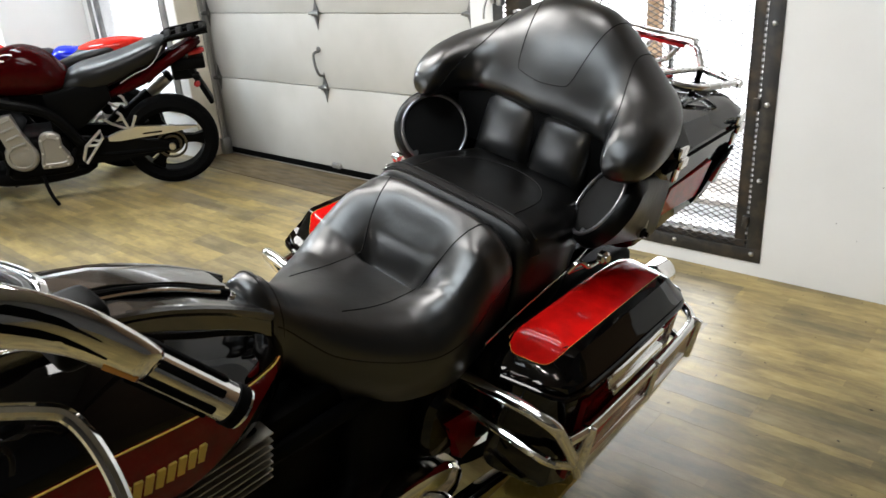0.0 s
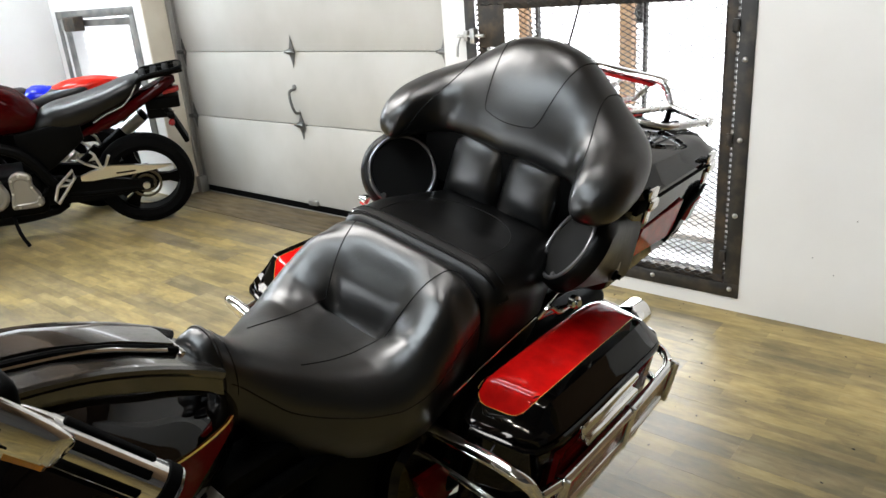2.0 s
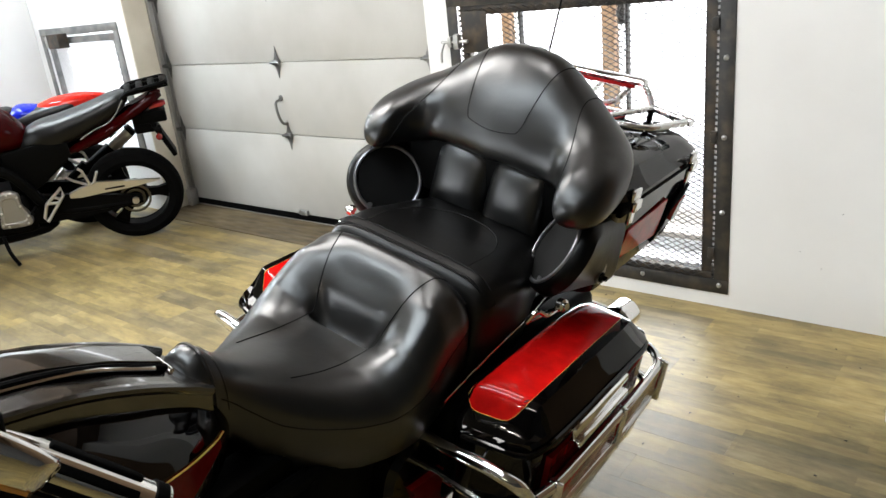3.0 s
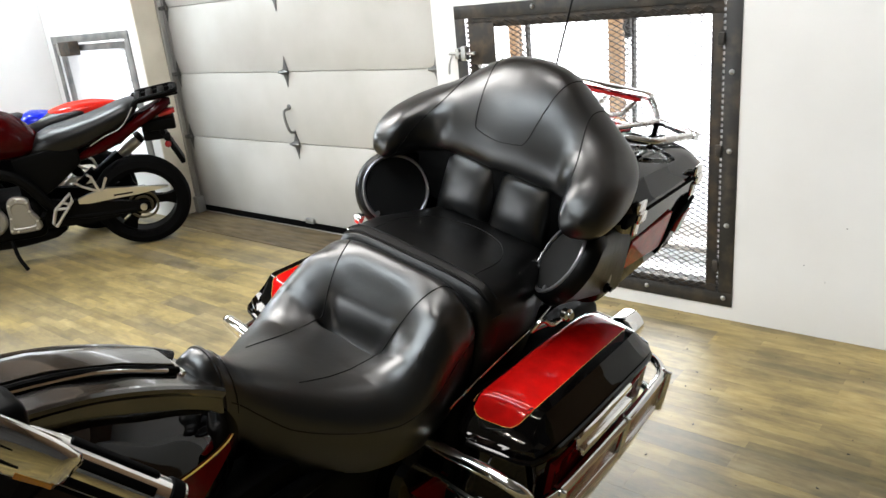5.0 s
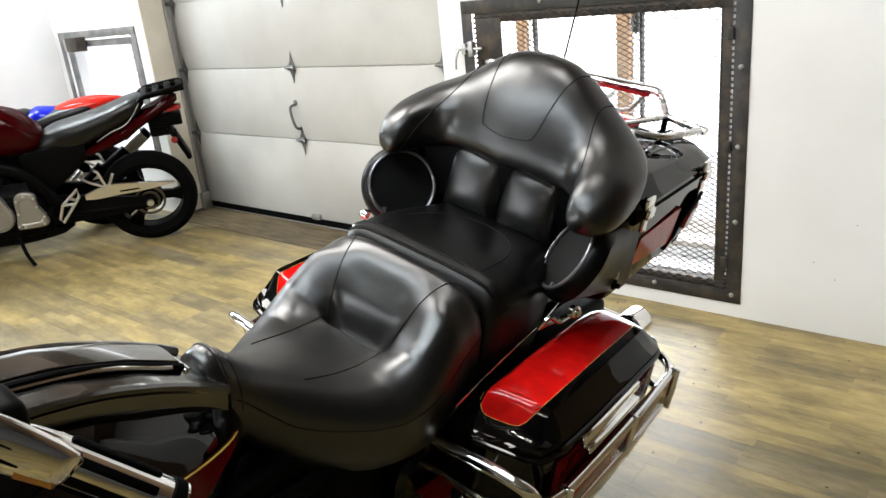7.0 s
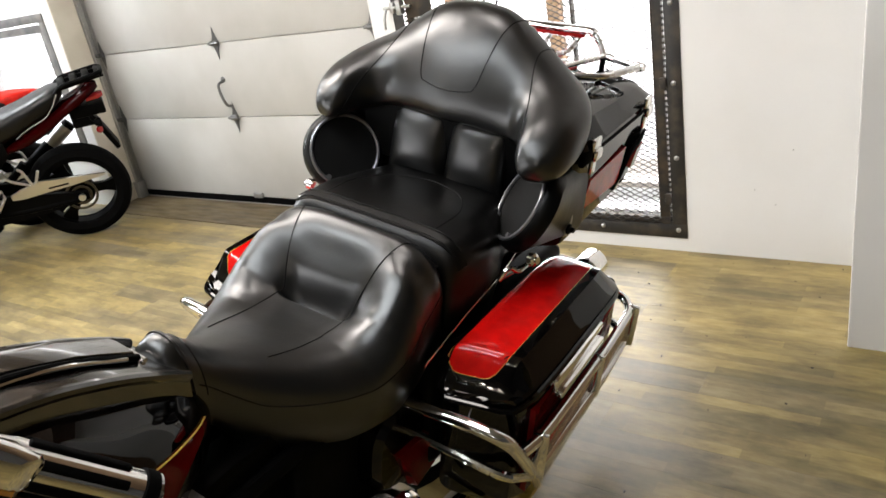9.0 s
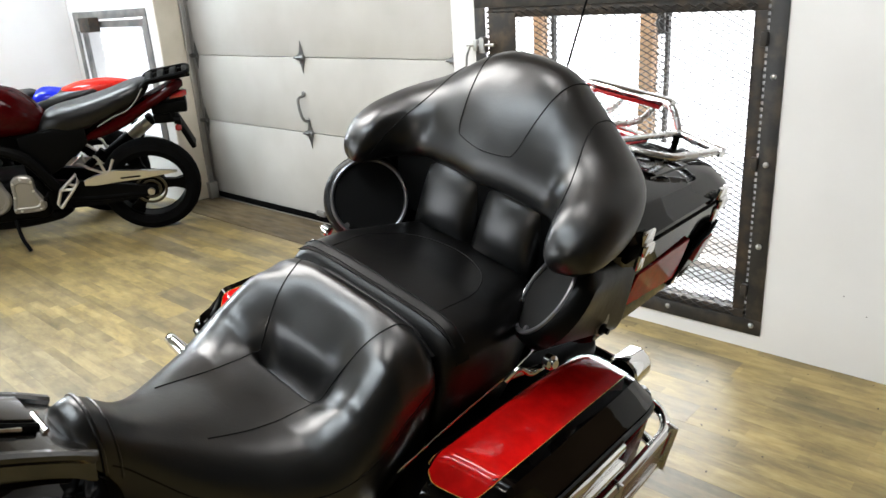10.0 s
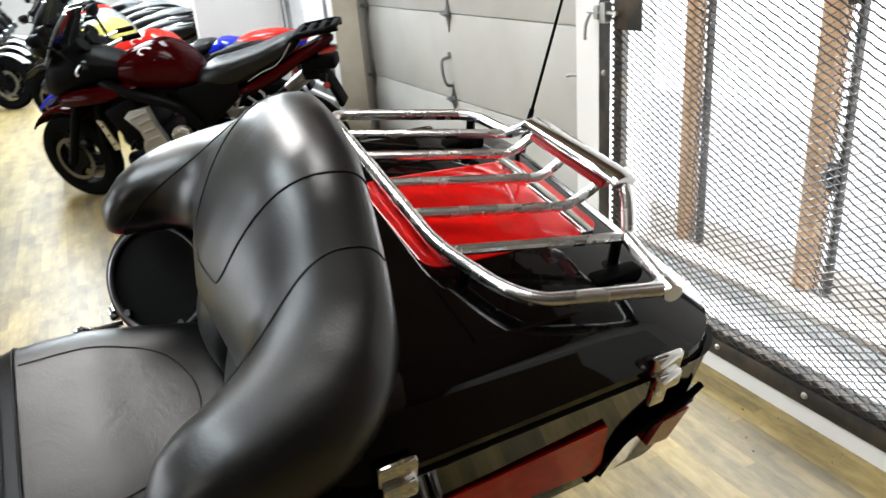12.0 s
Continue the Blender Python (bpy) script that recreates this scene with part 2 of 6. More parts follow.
    rough = node(m, "MapRange", To_Min=0.32, To_Max=0.5, From_Min=0.3, From_Max=0.7)
    link(m, grain.outputs["Fac"], rough.inputs["Value"])
    link(m, rough.outputs["Result"], bsdf.inputs["Roughness"])
    b = node(m, "Bump", Strength=0.25, Distance=0.0015)
    link(m, grain.outputs["Fac"], b.inputs["Height"])
    link(m, b.outputs["Normal"], bsdf.inputs["Normal"])
    return m


PLANK = plank_material()
JOINT = shader("plank_joint", (0.24, 0.20, 0.125), 0.8)

# ---- mesh helpers ----


def spline(xs, ys, x):
    """Smooth curve through the stations xs, ys at x."""
    xs, ys = np.asarray(xs, float), np.asarray(ys, float)
    h = np.diff(xs)
    d = np.diff(ys) / h
    m = np.zeros(len(xs))
    m[0], m[-1] = d[0], d[-1]
    for i in range(1, len(xs) - 1):
        m[i] = 0 if d[i - 1] * d[i] <= 0 else 2 * d[i - 1] * d[i] / (d[i - 1] + d[i])
    x = np.clip(x, xs[0], xs[-1])
    i = np.clip(np.searchsorted(xs, x) - 1, 0, len(xs) - 2)
    t = (x - xs[i]) / h[i]
    return ((2 * t**3 - 3 * t**2 + 1) * ys[i] + (t**3 - 2 * t**2 + t) * h[i] * m[i] + (3 * t**2 - 2 * t**3) * ys[i + 1] + (t**3 - t**2) * h[i] * m[i + 1])


def build(name, shapes, material, parent=None, label="", smooth=35, at=None):
    """One mesh object out of (points, faces) pairs."""
    points, faces = [], []
    for p, f in shapes:
        n = len(points)
        points += [tuple(map(float, q)) for q in p]
        faces += [tuple(i + n for i in face) for face in f]
    me = bpy.data.meshes.new(name)
    me.from_pydata(points, [], faces)
    bm = bmesh.new()
    bm.from_mesh(me)
    bmesh.ops.recalc_face_normals(bm, faces=bm.faces)
    bm.to_mesh(me)
    bm.free()
    if smooth:
        me.shade_smooth()
        me.set_sharp_from_angle(angle=radians(smooth))
    me.materials.append(material)
    ob = new(name, me)
    if parent:
        ob.parent = parent
    if at is not None:
        ob.matrix_basis = at
    if label:
        ob["label"] = label
    return ob


def part(name, shapes, material, parent, label="", smooth=35, at=None):
    return build(name, shapes, material, parent, label, smooth, at)


def thing(name, at, label, category, group="", kind=""):
    ob = new(name)
    ob.empty_display_size = 0.1
    ob.matrix_basis = at
    return tagged(ob, label, category, group, kind)


def box(x0, x1, y0, y1, z0, z1, bevel=0.0, seg=2):
    """A box, its edges rounded."""
    bm = bmesh.new()
    bmesh.ops.create_cube(bm, size=1)
    for v in bm.verts:
        v.co = ((x0 + x1) / 2 + v.co.x * (x1 - x0), (y0 + y1) / 2 + v.co.y * (y1 - y0), (z0 + z1) / 2 + v.co.z * (z1 - z0))
    if bevel:
        bmesh.ops.bevel(bm, geom=bm.edges[:], offset=bevel, segments=seg, affect="EDGES", profile=0.5)
    out = [tuple(v.co) for v in bm.verts], [tuple(v.index for v in f.verts) for f in bm.faces]
    bm.free()
    return out


def moved(shape, m):
    return [tuple(m @ Vector(p)) for p in shape[0]], shape[1]


def loft(rings, caps=True, closed=True):
    """A skin over rings of equally many points."""
    n, points, faces = len(rings[0]), [p for r in rings for p in r], []
    for i in range(len(rings) - 1):
        for j in range(n if closed else n - 1):
            k = (j + 1) % n
            faces.append((i * n + j, i * n + k, (i + 1) * n + k, (i + 1) * n + j))
    if caps:
        faces += [tuple(range(n)), tuple((len(rings) - 1) * n + j for j in range(n))]
    return points, faces


def curve_points(points, steps):
    """Catmull-Rom through the points."""
    p = [Vector(points[0]) * 2 - Vector(points[1])] + [Vector(q) for q in points] + [Vector(points[-1]) * 2 - Vector(points[-2])]
    out = []
    for i in range(1, len(p) - 2):
        for s in range(steps):
            t = s / steps
            out.append(0.5 * (2 * p[i] + (p[i + 1] - p[i - 1]) * t + (2 * p[i - 1] - 5 * p[i] + 4 * p[i + 1] - p[i + 2]) * t * t + (3 * p[i] - p[i - 1] - 3 * p[i + 1] + p[i + 2]) * t**3))
    return out + [p[-2]]


def tube(points, radius, sides=10, steps=6, taper=None):
    """A round bar along a smooth line; steps 0 keeps the corners."""
    line = curve_points(points, steps) if steps else [Vector(q) for q in points]
    rings, side = [], None
    for i, p in enumerate(line):
        ahead = (line[min(i + 1, len(line) - 1)] - line[max(i - 1, 0)]).normalized()
        if side is None:
            side = ahead.cross(Vector((0, 0, 1)) if abs(ahead.z) < 0.9 else Vector((1, 0, 0))).normalized()
        side = (side - ahead * side.dot(ahead)).normalized()
        up = ahead.cross(side)
        r = radius if taper is None else radius + (taper - radius) * i / (len(line) - 1)
        rings.append([p + r * (math.cos(a) * side + math.sin(a) * up) for a in (2 * math.pi * k / sides for k in range(sides))])
    return loft(rings)


def rounded(points, radius, steps=5):
    """A polyline with its inner corners rounded."""
    p, out = [Vector(q) for q in points], [Vector(points[0])]
    for i in range(1, len(p) - 1):
        a, b = (p[i - 1] - p[i]), (p[i + 1] - p[i])
        r = min(radius, a.length * 0.45, b.length * 0.45)
        s, e = p[i] + a.normalized() * r, p[i] + b.normalized() * r
        out += [s.lerp(p[i], k / steps).lerp(p[i].lerp(e, k / steps), k / steps) for k in range(steps + 1)]
    return out + [p[-1]]


def disc(centre, normal, profile, sides=28, stretch=1.0, up=(0, 0, 1)):
    """A turned shape: profile of (radius, height along the normal)."""
    n = Vector(normal).normalized()
    u = Vector(up).cross(n)
    u = u.normalized() if u.length > 1e-3 else Vector((1, 0, 0))
    v = n.cross(u)
    rings = [[Vector(centre) + n * h + r * (math.cos(a) * u + stretch * math.sin(a) * v) for a in (2 * math.pi * k / sides for k in range(sides))] for r, h in profile]
    return loft(rings)


def ring_of(centre, normal, radius, thick, sides=40, stretch=1.0, up=(0, 0, 1), cross=8):
    """A round wire ring."""
    n = Vector(normal).normalized()
    u = Vector(up).cross(n).normalized()
    v = n.cross(u)
    points, faces = [], []
    for k in range(sides):
        a = 2 * math.pi * k / sides
        out = math.cos(a) * u + stretch * math.sin(a) * v
        for j in range(cross):
            b = 2 * math.pi * j / cross
            points.append(Vector(centre) + radius * out + thick * (math.cos(b) * out.normalized() + math.sin(b) * n))
    for k in range(sides):
        for j in range(cross):
            k2, j2 = (k + 1) % sides, (j + 1) % cross
            faces.append((k * cross + j, k2 * cross + j, k2 * cross + j2, k * cross + j2))
    return points, faces


def plan_ring(w0, w1, y0, y1, rf, rr, z, n=8):
    """A closed outline seen from above: half width w0 in front, w1 behind, corner radii rf, rr."""
    pts = []
    for cx, cy, r, a0 in ((w0 - rf, y0 + rf, rf, -90), (w1 - rr, y1 - rr, rr, 0), (-w1 + rr, y1 - rr, rr, 90), (-w0 + rf, y0 + rf, rf, 180)):
        for k in range(n + 1):
            a = radians(a0 + 90 * k / n)
            pts.append((cx + r * math.cos(a), cy + r * math.sin(a), z))
    return pts


def mirrored(shape):
    return [(-p[0], p[1], p[2]) for p in shape[0]], [tuple(reversed(f)) for f in shape[1]]


def hoop(centre, normal, profile, sides=44):
    """A turned ring with a closed profile."""
    n = Vector(normal).normalized()
    u = Vector((0, 0, 1)).cross(n).normalized()
    v = n.cross(u)
    rings = [[Vector(centre) + n * h + r * (math.cos(a) * u + math.sin(a) * v) for a in (2 * math.pi * k / sides for k in range(sides))] for r, h in profile]
    return loft(rings + [rings[0]], caps=False)

# ---- the room ----
WALL_Y, DOOR_Y = 3.61, 3.76
GATE_L, GATE_R, GATE_B, GATE_T = -2.14, -0.785, 0.075, 1.375
BAY_L, BAY_R, BAY_T = -5.0, -2.297, 2.16
WIN_L, WIN_R, WIN_B, WIN_T, WIN_Y = -6.36, -5.115, 0.35, 1.42, 3.53
END_X, BACK_Y, RIGHT_X, FAR_X = -6.45, -7.0, 5.0, -20.0


def setting(name, shapes, material, label, category, smooth=0):
    return tagged(build(name, shapes, material, None, label, smooth), label, category, kind="structure")


def frame_bars(x0, x1, z0, z1, y0, y1, w, bevel=0.002):
    return [box(x0, x1, y0, y1, z1 - w, z1, bevel), box(x0, x1, y0, y1, z0, z0 + w, bevel),
            box(x0, x0 + w, y0 + 0.0005, y1, z0 + w, z1 - w, bevel), box(x1 - w, x1, y0 + 0.0005, y1, z0 + w, z1 - w, bevel)]


setting("ceiling", [box(FAR_X - 0.2, RIGHT_X + 0.2, BACK_Y - 0.2, 4.2, CEILING, CEILING + 0.15)], CEIL, "flat white painted ceiling over the showroom", "ceiling")
setting("ceiling_soffit", [box(BAY_L + 0.02, RIGHT_X - 0.01, 2.8, WALL_Y - 0.004, 2.62, CEILING - 0.004)], SOFFIT, "brown boarded ceiling soffit along the wall", "ceiling")
setting("wall_north", [
    box(GATE_R, RIGHT_X, WALL_Y, WALL_Y + 0.2, 0, CEILING),
    box(BAY_R, GATE_L, WALL_Y, WALL_Y + 0.25, 0, CEILING),
    box(GATE_L, GATE_R, WALL_Y, WALL_Y + 0.2, 0, GATE_B),
    box(GATE_L, GATE_R, WALL_Y, WALL_Y + 0.2, GATE_T, CEILING),
    box(BAY_L, BAY_R, WALL_Y, WALL_Y + 0.25, BAY_T, CEILING)], WALL, "white painted wall with a gate opening and a garage door bay", "wall")
setting("wall_pier", [box(-0.085, 0.30, 3.0, WALL_Y - 0.003, 0, CEILING, 0.004)], WALL, "white painted wall stepping forward beside the gate", "wall")
setting("wall_north_east", [box(0.303, RIGHT_X, 3.004, WALL_Y - 0.003, 0, CEILING)], TAN_WALL, "plain tan painted wall past the white pier", "wall")
setting("wall_window_bay", [
    box(WIN_R, BAY_L, WIN_Y, WIN_Y + 0.33, 0, CEILING),
    box(END_X - 0.12, WIN_L, WIN_Y, WIN_Y + 0.33, 0, CEILING),
    box(WIN_L, WIN_R, WIN_Y, WIN_Y + 0.33, 0, WIN_B),
    box(WIN_L, WIN_R, WIN_Y, WIN_Y + 0.33, WIN_T, CEILING)], WALL, "white painted wall with a small barred window", "wall")
setting("wall_partition", [box(END_X - 0.12, END_X, 2.84, WIN_Y - 0.003, 0, CEILING, 0.004)], WALL, "white painted partition end beside the parts shelf", "wall")
setting("wall_back", [box(FAR_X - 0.2, -12.5, BACK_Y - 0.2, BACK_Y, 0, CEILING), box(-2.5, RIGHT_X + 0.2, BACK_Y - 0.2, BACK_Y, 0, CEILING), box(-12.5, -2.5, BACK_Y - 0.2, BACK_Y, 0, 0.45), box(-12.5, -2.5, BACK_Y - 0.2, BACK_Y, 2.65, CEILING)], DIM_WALL, "plain dark grey wall with an opening for the added window", "wall")
# window and glowing backdrop are added out of view as a fill source
fill_window = thing("window_2", pose(0, 0, 0), "unseen wide window with dark mullions, added for fill light", "window", kind="structure")
part("window_frame", frame_bars(-12.5, -2.5, 0.45, 2.65, BACK_Y - 0.14, BACK_Y - 0.08, 0.06), IRON, fill_window)
for x in (-10.3, -8.15, -6.0, -3.85):
    part("mullion", [box(x - 0.03, x + 0.03, BACK_Y - 0.14, BACK_Y - 0.08, 0.51, 2.59, 0.003)], IRON, fill_window)
setting("street_backdrop", [([(-24, -11, -0.2), (9, -11, -0.2), (9, -11, 6), (-24, -11, 6)], [(0, 1, 2, 3)])], BACKDROP, "unseen glowing backdrop outside the added window", "backdrop")
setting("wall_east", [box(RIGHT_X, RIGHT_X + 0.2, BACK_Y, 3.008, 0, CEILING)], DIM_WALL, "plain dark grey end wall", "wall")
setting("wall_west", [box(FAR_X - 0.2, FAR_X, BACK_Y, 3.9, 0, CEILING)], WALL, "plain white far end wall of the showroom", "wall")
setting("wall_parts_room", [box(FAR_X, END_X - 0.123, 3.9, 4.05, 0, CEILING)], WALL, "white wall behind the parts shelves", "wall")
setting("door_jamb", [box(BAY_L - 0.006, BAY_L + 0.012, WIN_Y + 0.002, 3.95, 0, BAY_T, 0.002)], BEIGE, "beige painted door jamb lining", "door jamb")
setting("baseboard", [box(BAY_R + 0.02, BAY_R + 0.03, 3.8, 3.85, 0, 0.1)], BEIGE, "short beige strip at the door pier", "trim")

# sectional garage door, half below the third seam in view
garage = thing("garage_door", pose(0, 0, 0), "closed white sectional garage door with diamond steel hinges", "garage door", kind="structure")
SEAMS = [0.045, 0.60, 1.072, 1.545, 2.05]
for z0, z1 in zip(SEAMS, SEAMS[1:]):
    part("door_section", [box(BAY_L + 0.02, BAY_R - 0.01, DOOR_Y + 0.012, DOOR_Y + 0.05, z0 + 0.0025, z1 - 0.0025, 0.004),
                          box(BAY_L + 0.02, BAY_R - 0.01, DOOR_Y + 0.03, DOOR_Y + 0.046, z1 - 0.02, z1 + 0.02)], DOOR, garage)
part("rubber_seal", [box(BAY_L + 0.03, BAY_R - 0.02, DOOR_Y + 0.004, DOOR_Y + 0.05, 0.004, 0.05, 0.006)], RUBBER, garage, "black rubber bottom seal")
part("bottom_retainer", [box(BAY_L + 0.03, BAY_R - 0.02, DOOR_Y - 0.004, DOOR_Y + 0.004, 0.0, 0.009, 0.002)], STEEL, garage, "bare metal retainer strip")


def diamond(x, y, z, h, w):
    """Pointed hinge leaf with a raised knuckle."""
    leaf = []
    for s in (0, 1):
        o = y - 0.003 * s
        leaf += [(x, o, z + h), (x + w * 0.42, o, z + h * 0.42), (x + w, o, z), (x + w * 0.42, o, z - h * 0.42), (x, o, z - h), (x - w * 0.42, o, z - h * 0.42), (x - w, o, z), (x - w * 0.42, o, z + h * 0.42)]
    faces = [tuple(range(8)), tuple(range(8, 16))] + [(i, (i + 1) % 8, 8 + (i + 1) % 8, 8 + i) for i in range(8)]
    return leaf, faces


for x in (-4.945, -3.695, -2.42):
    for z in SEAMS[1:4]:
        edge = x != -3.695
        hinge = part("hinge", [diamond(x, DOOR_Y + 0.008, z, 0.10, 0.035), box(x - 0.03, x + 0.03, DOOR_Y - 0.014, DOOR_Y + 0.006, z - 0.016, z + 0.016, 0.005)], HINGE_STEEL, garage)
        part("hinge_pin", [tube([(x - 0.045, DOOR_Y - 0.014, z), (x + 0.045, DOOR_Y - 0.014, z)], 0.0085, 8, 0)] +
             ([tube([(x, DOOR_Y - 0.02, z), (x + (-0.05 if x < -4 else 0.05), DOOR_Y - 0.02, z)], 0.014, 10, 0)] if edge else []), HINGE_STEEL, hinge)
part("pull_handle", [tube([(-3.72, DOOR_Y + 0.01, 0.835), (-3.725, DOOR_Y - 0.035, 0.82), (-3.71, DOOR_Y - 0.045, 0.75), (-3.70, DOOR_Y - 0.03, 0.69), (-3.698, DOOR_Y + 0.01, 0.675)], 0.009, 8, 5),
                     disc((-3.722, DOOR_Y + 0.012, 0.845), (0, -1, 0), [(0.018, 0), (0.018, 0.006), (0.008, 0.01)], 14)], HINGE_STEEL, garage, "bare steel pull handle")
part("roller_bracket", [box(-3.71, -3.63, DOOR_Y - 0.016, DOOR_Y + 0.006, 0.05, 0.085, 0.004)], STEEL, garage)
part("inside_latch", [tube([(-2.40, DOOR_Y - 0.02, 0.88), (-2.48, DOOR_Y - 0.035, 0.885), (-2.52, DOOR_Y - 0.035, 0.875)], 0.009, 8, 4), box(-2.41, -2.35, DOOR_Y - 0.012, DOOR_Y + 0.01, 0.86, 0.90, 0.004)], STEEL, garage)
for x, s in ((BAY_L + 0.018, 1), (BAY_R - 0.004, -1)):
    track = tagged(build("door_track", [box(min(x, x + 0.03 * s), max(x, x + 0.03 * s), DOOR_Y - 0.05, DOOR_Y - 0.046, 0.12, BAY_T - 0.01, 0.001), box(min(x, x + 0.004 * s), max(x, x + 0.004 * s), DOOR_Y - 0.05, DOOR_Y + 0.0, 0.12, BAY_T - 0.01, 0.001),
                   box(min(x, x + 0.03 * s), max(x, x + 0.03 * s), DOOR_Y - 0.004, DOOR_Y, 0.12, BAY_T - 0.01, 0.001), box(min(x, x + 0.05 * s), max(x, x + 0.05 * s), DOOR_Y - 0.07, DOOR_Y, 0.0, 0.13, 0.004)], STEEL), "galvanised steel roller track beside the garage door", "door track", kind="structure")


def prisms(segments, r):
    """Thin square bars from point to point, in one mesh."""
    points, faces = [], []
    for a, b, side in segments:
        n = len(points)
        a, b = Vector(a), Vector(b)
        u = Vector(side).normalized() * r
        v = (b - a).cross(u).normalized() * r
        for c in (a, b):
            points += [c + u + v * 0.5, c - u + v * 0.5, c - u - v * 0.5, c + u - v * 0.5]
        faces += [(n, n + 1, n + 5, n + 4), (n + 1, n + 2, n + 6, n + 5), (n + 2, n + 3, n + 7, n + 6), (n + 3, n, n + 4, n + 7)]
    return points, faces


def expanded_mesh(x0, x1, z0, z1, y, dx, dz, r):
    seg = []
    nx, nz = round((x1 - x0) / dx), round((z1 - z0) / dz)
    dx, dz = (x1 - x0) / nx, (z1 - z0) / nz
    for i in range(nx):
        for j in range(nz):
            cx, cz = x0 + (i + 0.5) * dx, z0 + (j + 0.5) * dz
            for sx in (-1, 1):
                for sz in (-1, 1):
                    seg.append(((cx + sx * dx / 2, y + 0.002 * sx * sz, cz + 0.0), (cx, y - 0.002 * sx * sz, cz + sz * dz / 2), (0, 1, 0.35)))
    return prisms(seg, r)


def bolt(x, y, z, r=0.011):
    return disc((x, y, z), (0, -1, 0), [(r, 0), (r, 0.003), (r * 0.75, 0.007), (r * 0.3, 0.009)], 12)


gate = thing("security_gate", pose(0, 0, 0), "dark iron security gate of diamond mesh in the white wall", "security gate", kind="structure")
part("outer_frame", frame_bars(GATE_L - 0.012, GATE_R + 0.012, GATE_B - 0.012, GATE_T + 0.012, WALL_Y - 0.006, WALL_Y + 0.0, 0.062), IRON, gate, "dark angle iron frame bolted to the wall")
part("inner_frame", frame_bars(GATE_L + 0.062, GATE_R - 0.062, GATE_B + 0.035, GATE_T - 0.05, WALL_Y + 0.004, WALL_Y + 0.034, 0.045), RUST, gate, "rust-stained inner gate frame")
mesh_sheet = part("diamond_mesh", [expanded_mesh(GATE_L + 0.075, GATE_R - 0.10, GATE_B + 0.04, GATE_T - 0.065, WALL_Y + 0.0005, 0.046, 0.0235, 0.0023)], IRON, gate, "dark expanded metal mesh", smooth=0)
tagged(mesh_sheet, kind="stuff")
part("mesh_lip", [box(x, x + 0.016, WALL_Y + 0.006, WALL_Y + 0.010, GATE_B + 0.05 + 0.0235 * k, GATE_B + 0.060 + 0.0235 * k) for k in range(51) for x in (GATE_L + 0.049, GATE_R - 0.065)], IRON, gate, smooth=0)
for x, z in [(-0.81, 0.102), (-0.806, 0.43), (-0.806, 0.745), (-0.806, 1.058), (-0.806, 1.34), (-1.156, 0.10), (-1.50, 0.10), (-1.82, 0.10), (-2.12, 0.102), (-1.2, 1.36), (-1.7, 1.36), (-2.12, 0.55), (-2.12, 0.95)]:
    part("bolt", [bolt(x, WALL_Y - 0.006, z)], STEEL, gate)
plate = part("lock_plate", [box(-2.06, -1.915, WALL_Y - 0.012, WALL_Y - 0.007, 1.11, 1.30, 0.002)], RUST, gate, "dark rusty lock plate")
part("slide_bolt", [tube([(-2.18, WALL_Y - 0.03, 1.165), (-2.02, WALL_Y - 0.03, 1.165)], 0.008, 8, 0), box(-2.10, -2.07, WALL_Y - 0.045, WALL_Y - 0.008, 1.13, 1.20, 0.005), box(-2.14, -2.115, WALL_Y - 0.04, WALL_Y - 0.008, 1.14, 1.19, 0.005),
                    tube([(-2.165, WALL_Y - 0.03, 1.165), (-2.17, WALL_Y - 0.05, 1.12), (-2.175, WALL_Y - 0.05, 1.07)], 0.006, 8, 4)], STEEL, plate, "worn steel slide bolt")
for z in (0.22, 0.72, 1.16):
    part("gate_hinge", [box(GATE_R - 0.075, GATE_R - 0.05, WALL_Y - 0.016, WALL_Y + 0.004, z, z + 0.05, 0.004)], RUST, gate)

# behind the gate: window posts, deck, the bright yard
porch = thing("porch_window", pose(0, 0, 0), "white-framed window with brown wooden posts behind the gate", "window", kind="structure")
for x, w in ((-2.03, 0.045), (-1.46, 0.062)):
    part("post", [box(x - w / 2, x + w / 2, 3.92, 3.98, 0.245, 2.05, 0.004)], WOOD, porch, "brown stained wooden post")
    part("screen_rail", [expanded_mesh(x + w / 2 + 0.004, x + w / 2 + 0.05, 0.245, 2.0, 3.945, 0.023, 0.03, 0.0022)], RUST, porch, smooth=0)
    part("edge_strip", [box(x + w / 2 + 0.052, x + w / 2 + 0.067, 3.93, 3.96, 0.245, 2.05, 0.002)], IRON, porch)
for z in (0.62, 1.18):
    part("latch", [box(-1.40, -1.37, 3.905, 3.925, z, z + 0.09, 0.004), tube([(-1.385, 3.90, z + 0.02), (-1.39, 3.88, z + 0.05), (-1.385, 3.90, z + 0.08)], 0.006, 8, 4)], IRON, porch)
for k in range(3):
    part("sill_board", [box(-3.0, -0.3, 3.80 + 0.12 * k, 3.915 + 0.12 * k, 0.215, 0.243, 0.004)], DECK, porch, "weathered grey sill board")
part("sill_wall", [box(-3.0, -0.3, 3.82, 3.86, -0.1, 0.214)], SIDING, porch)
part("sill_slab", [box(GATE_L + 0.002, GATE_R - 0.002, WALL_Y + 0.045, 3.818, 0.12, 0.165, 0.004)], SIDING, porch, "white painted sill slab")
setting("ground", [box(-40, 30, 4.4, 60, -0.14, -0.1)], SNOW, "snow-covered yard outside", "ground")
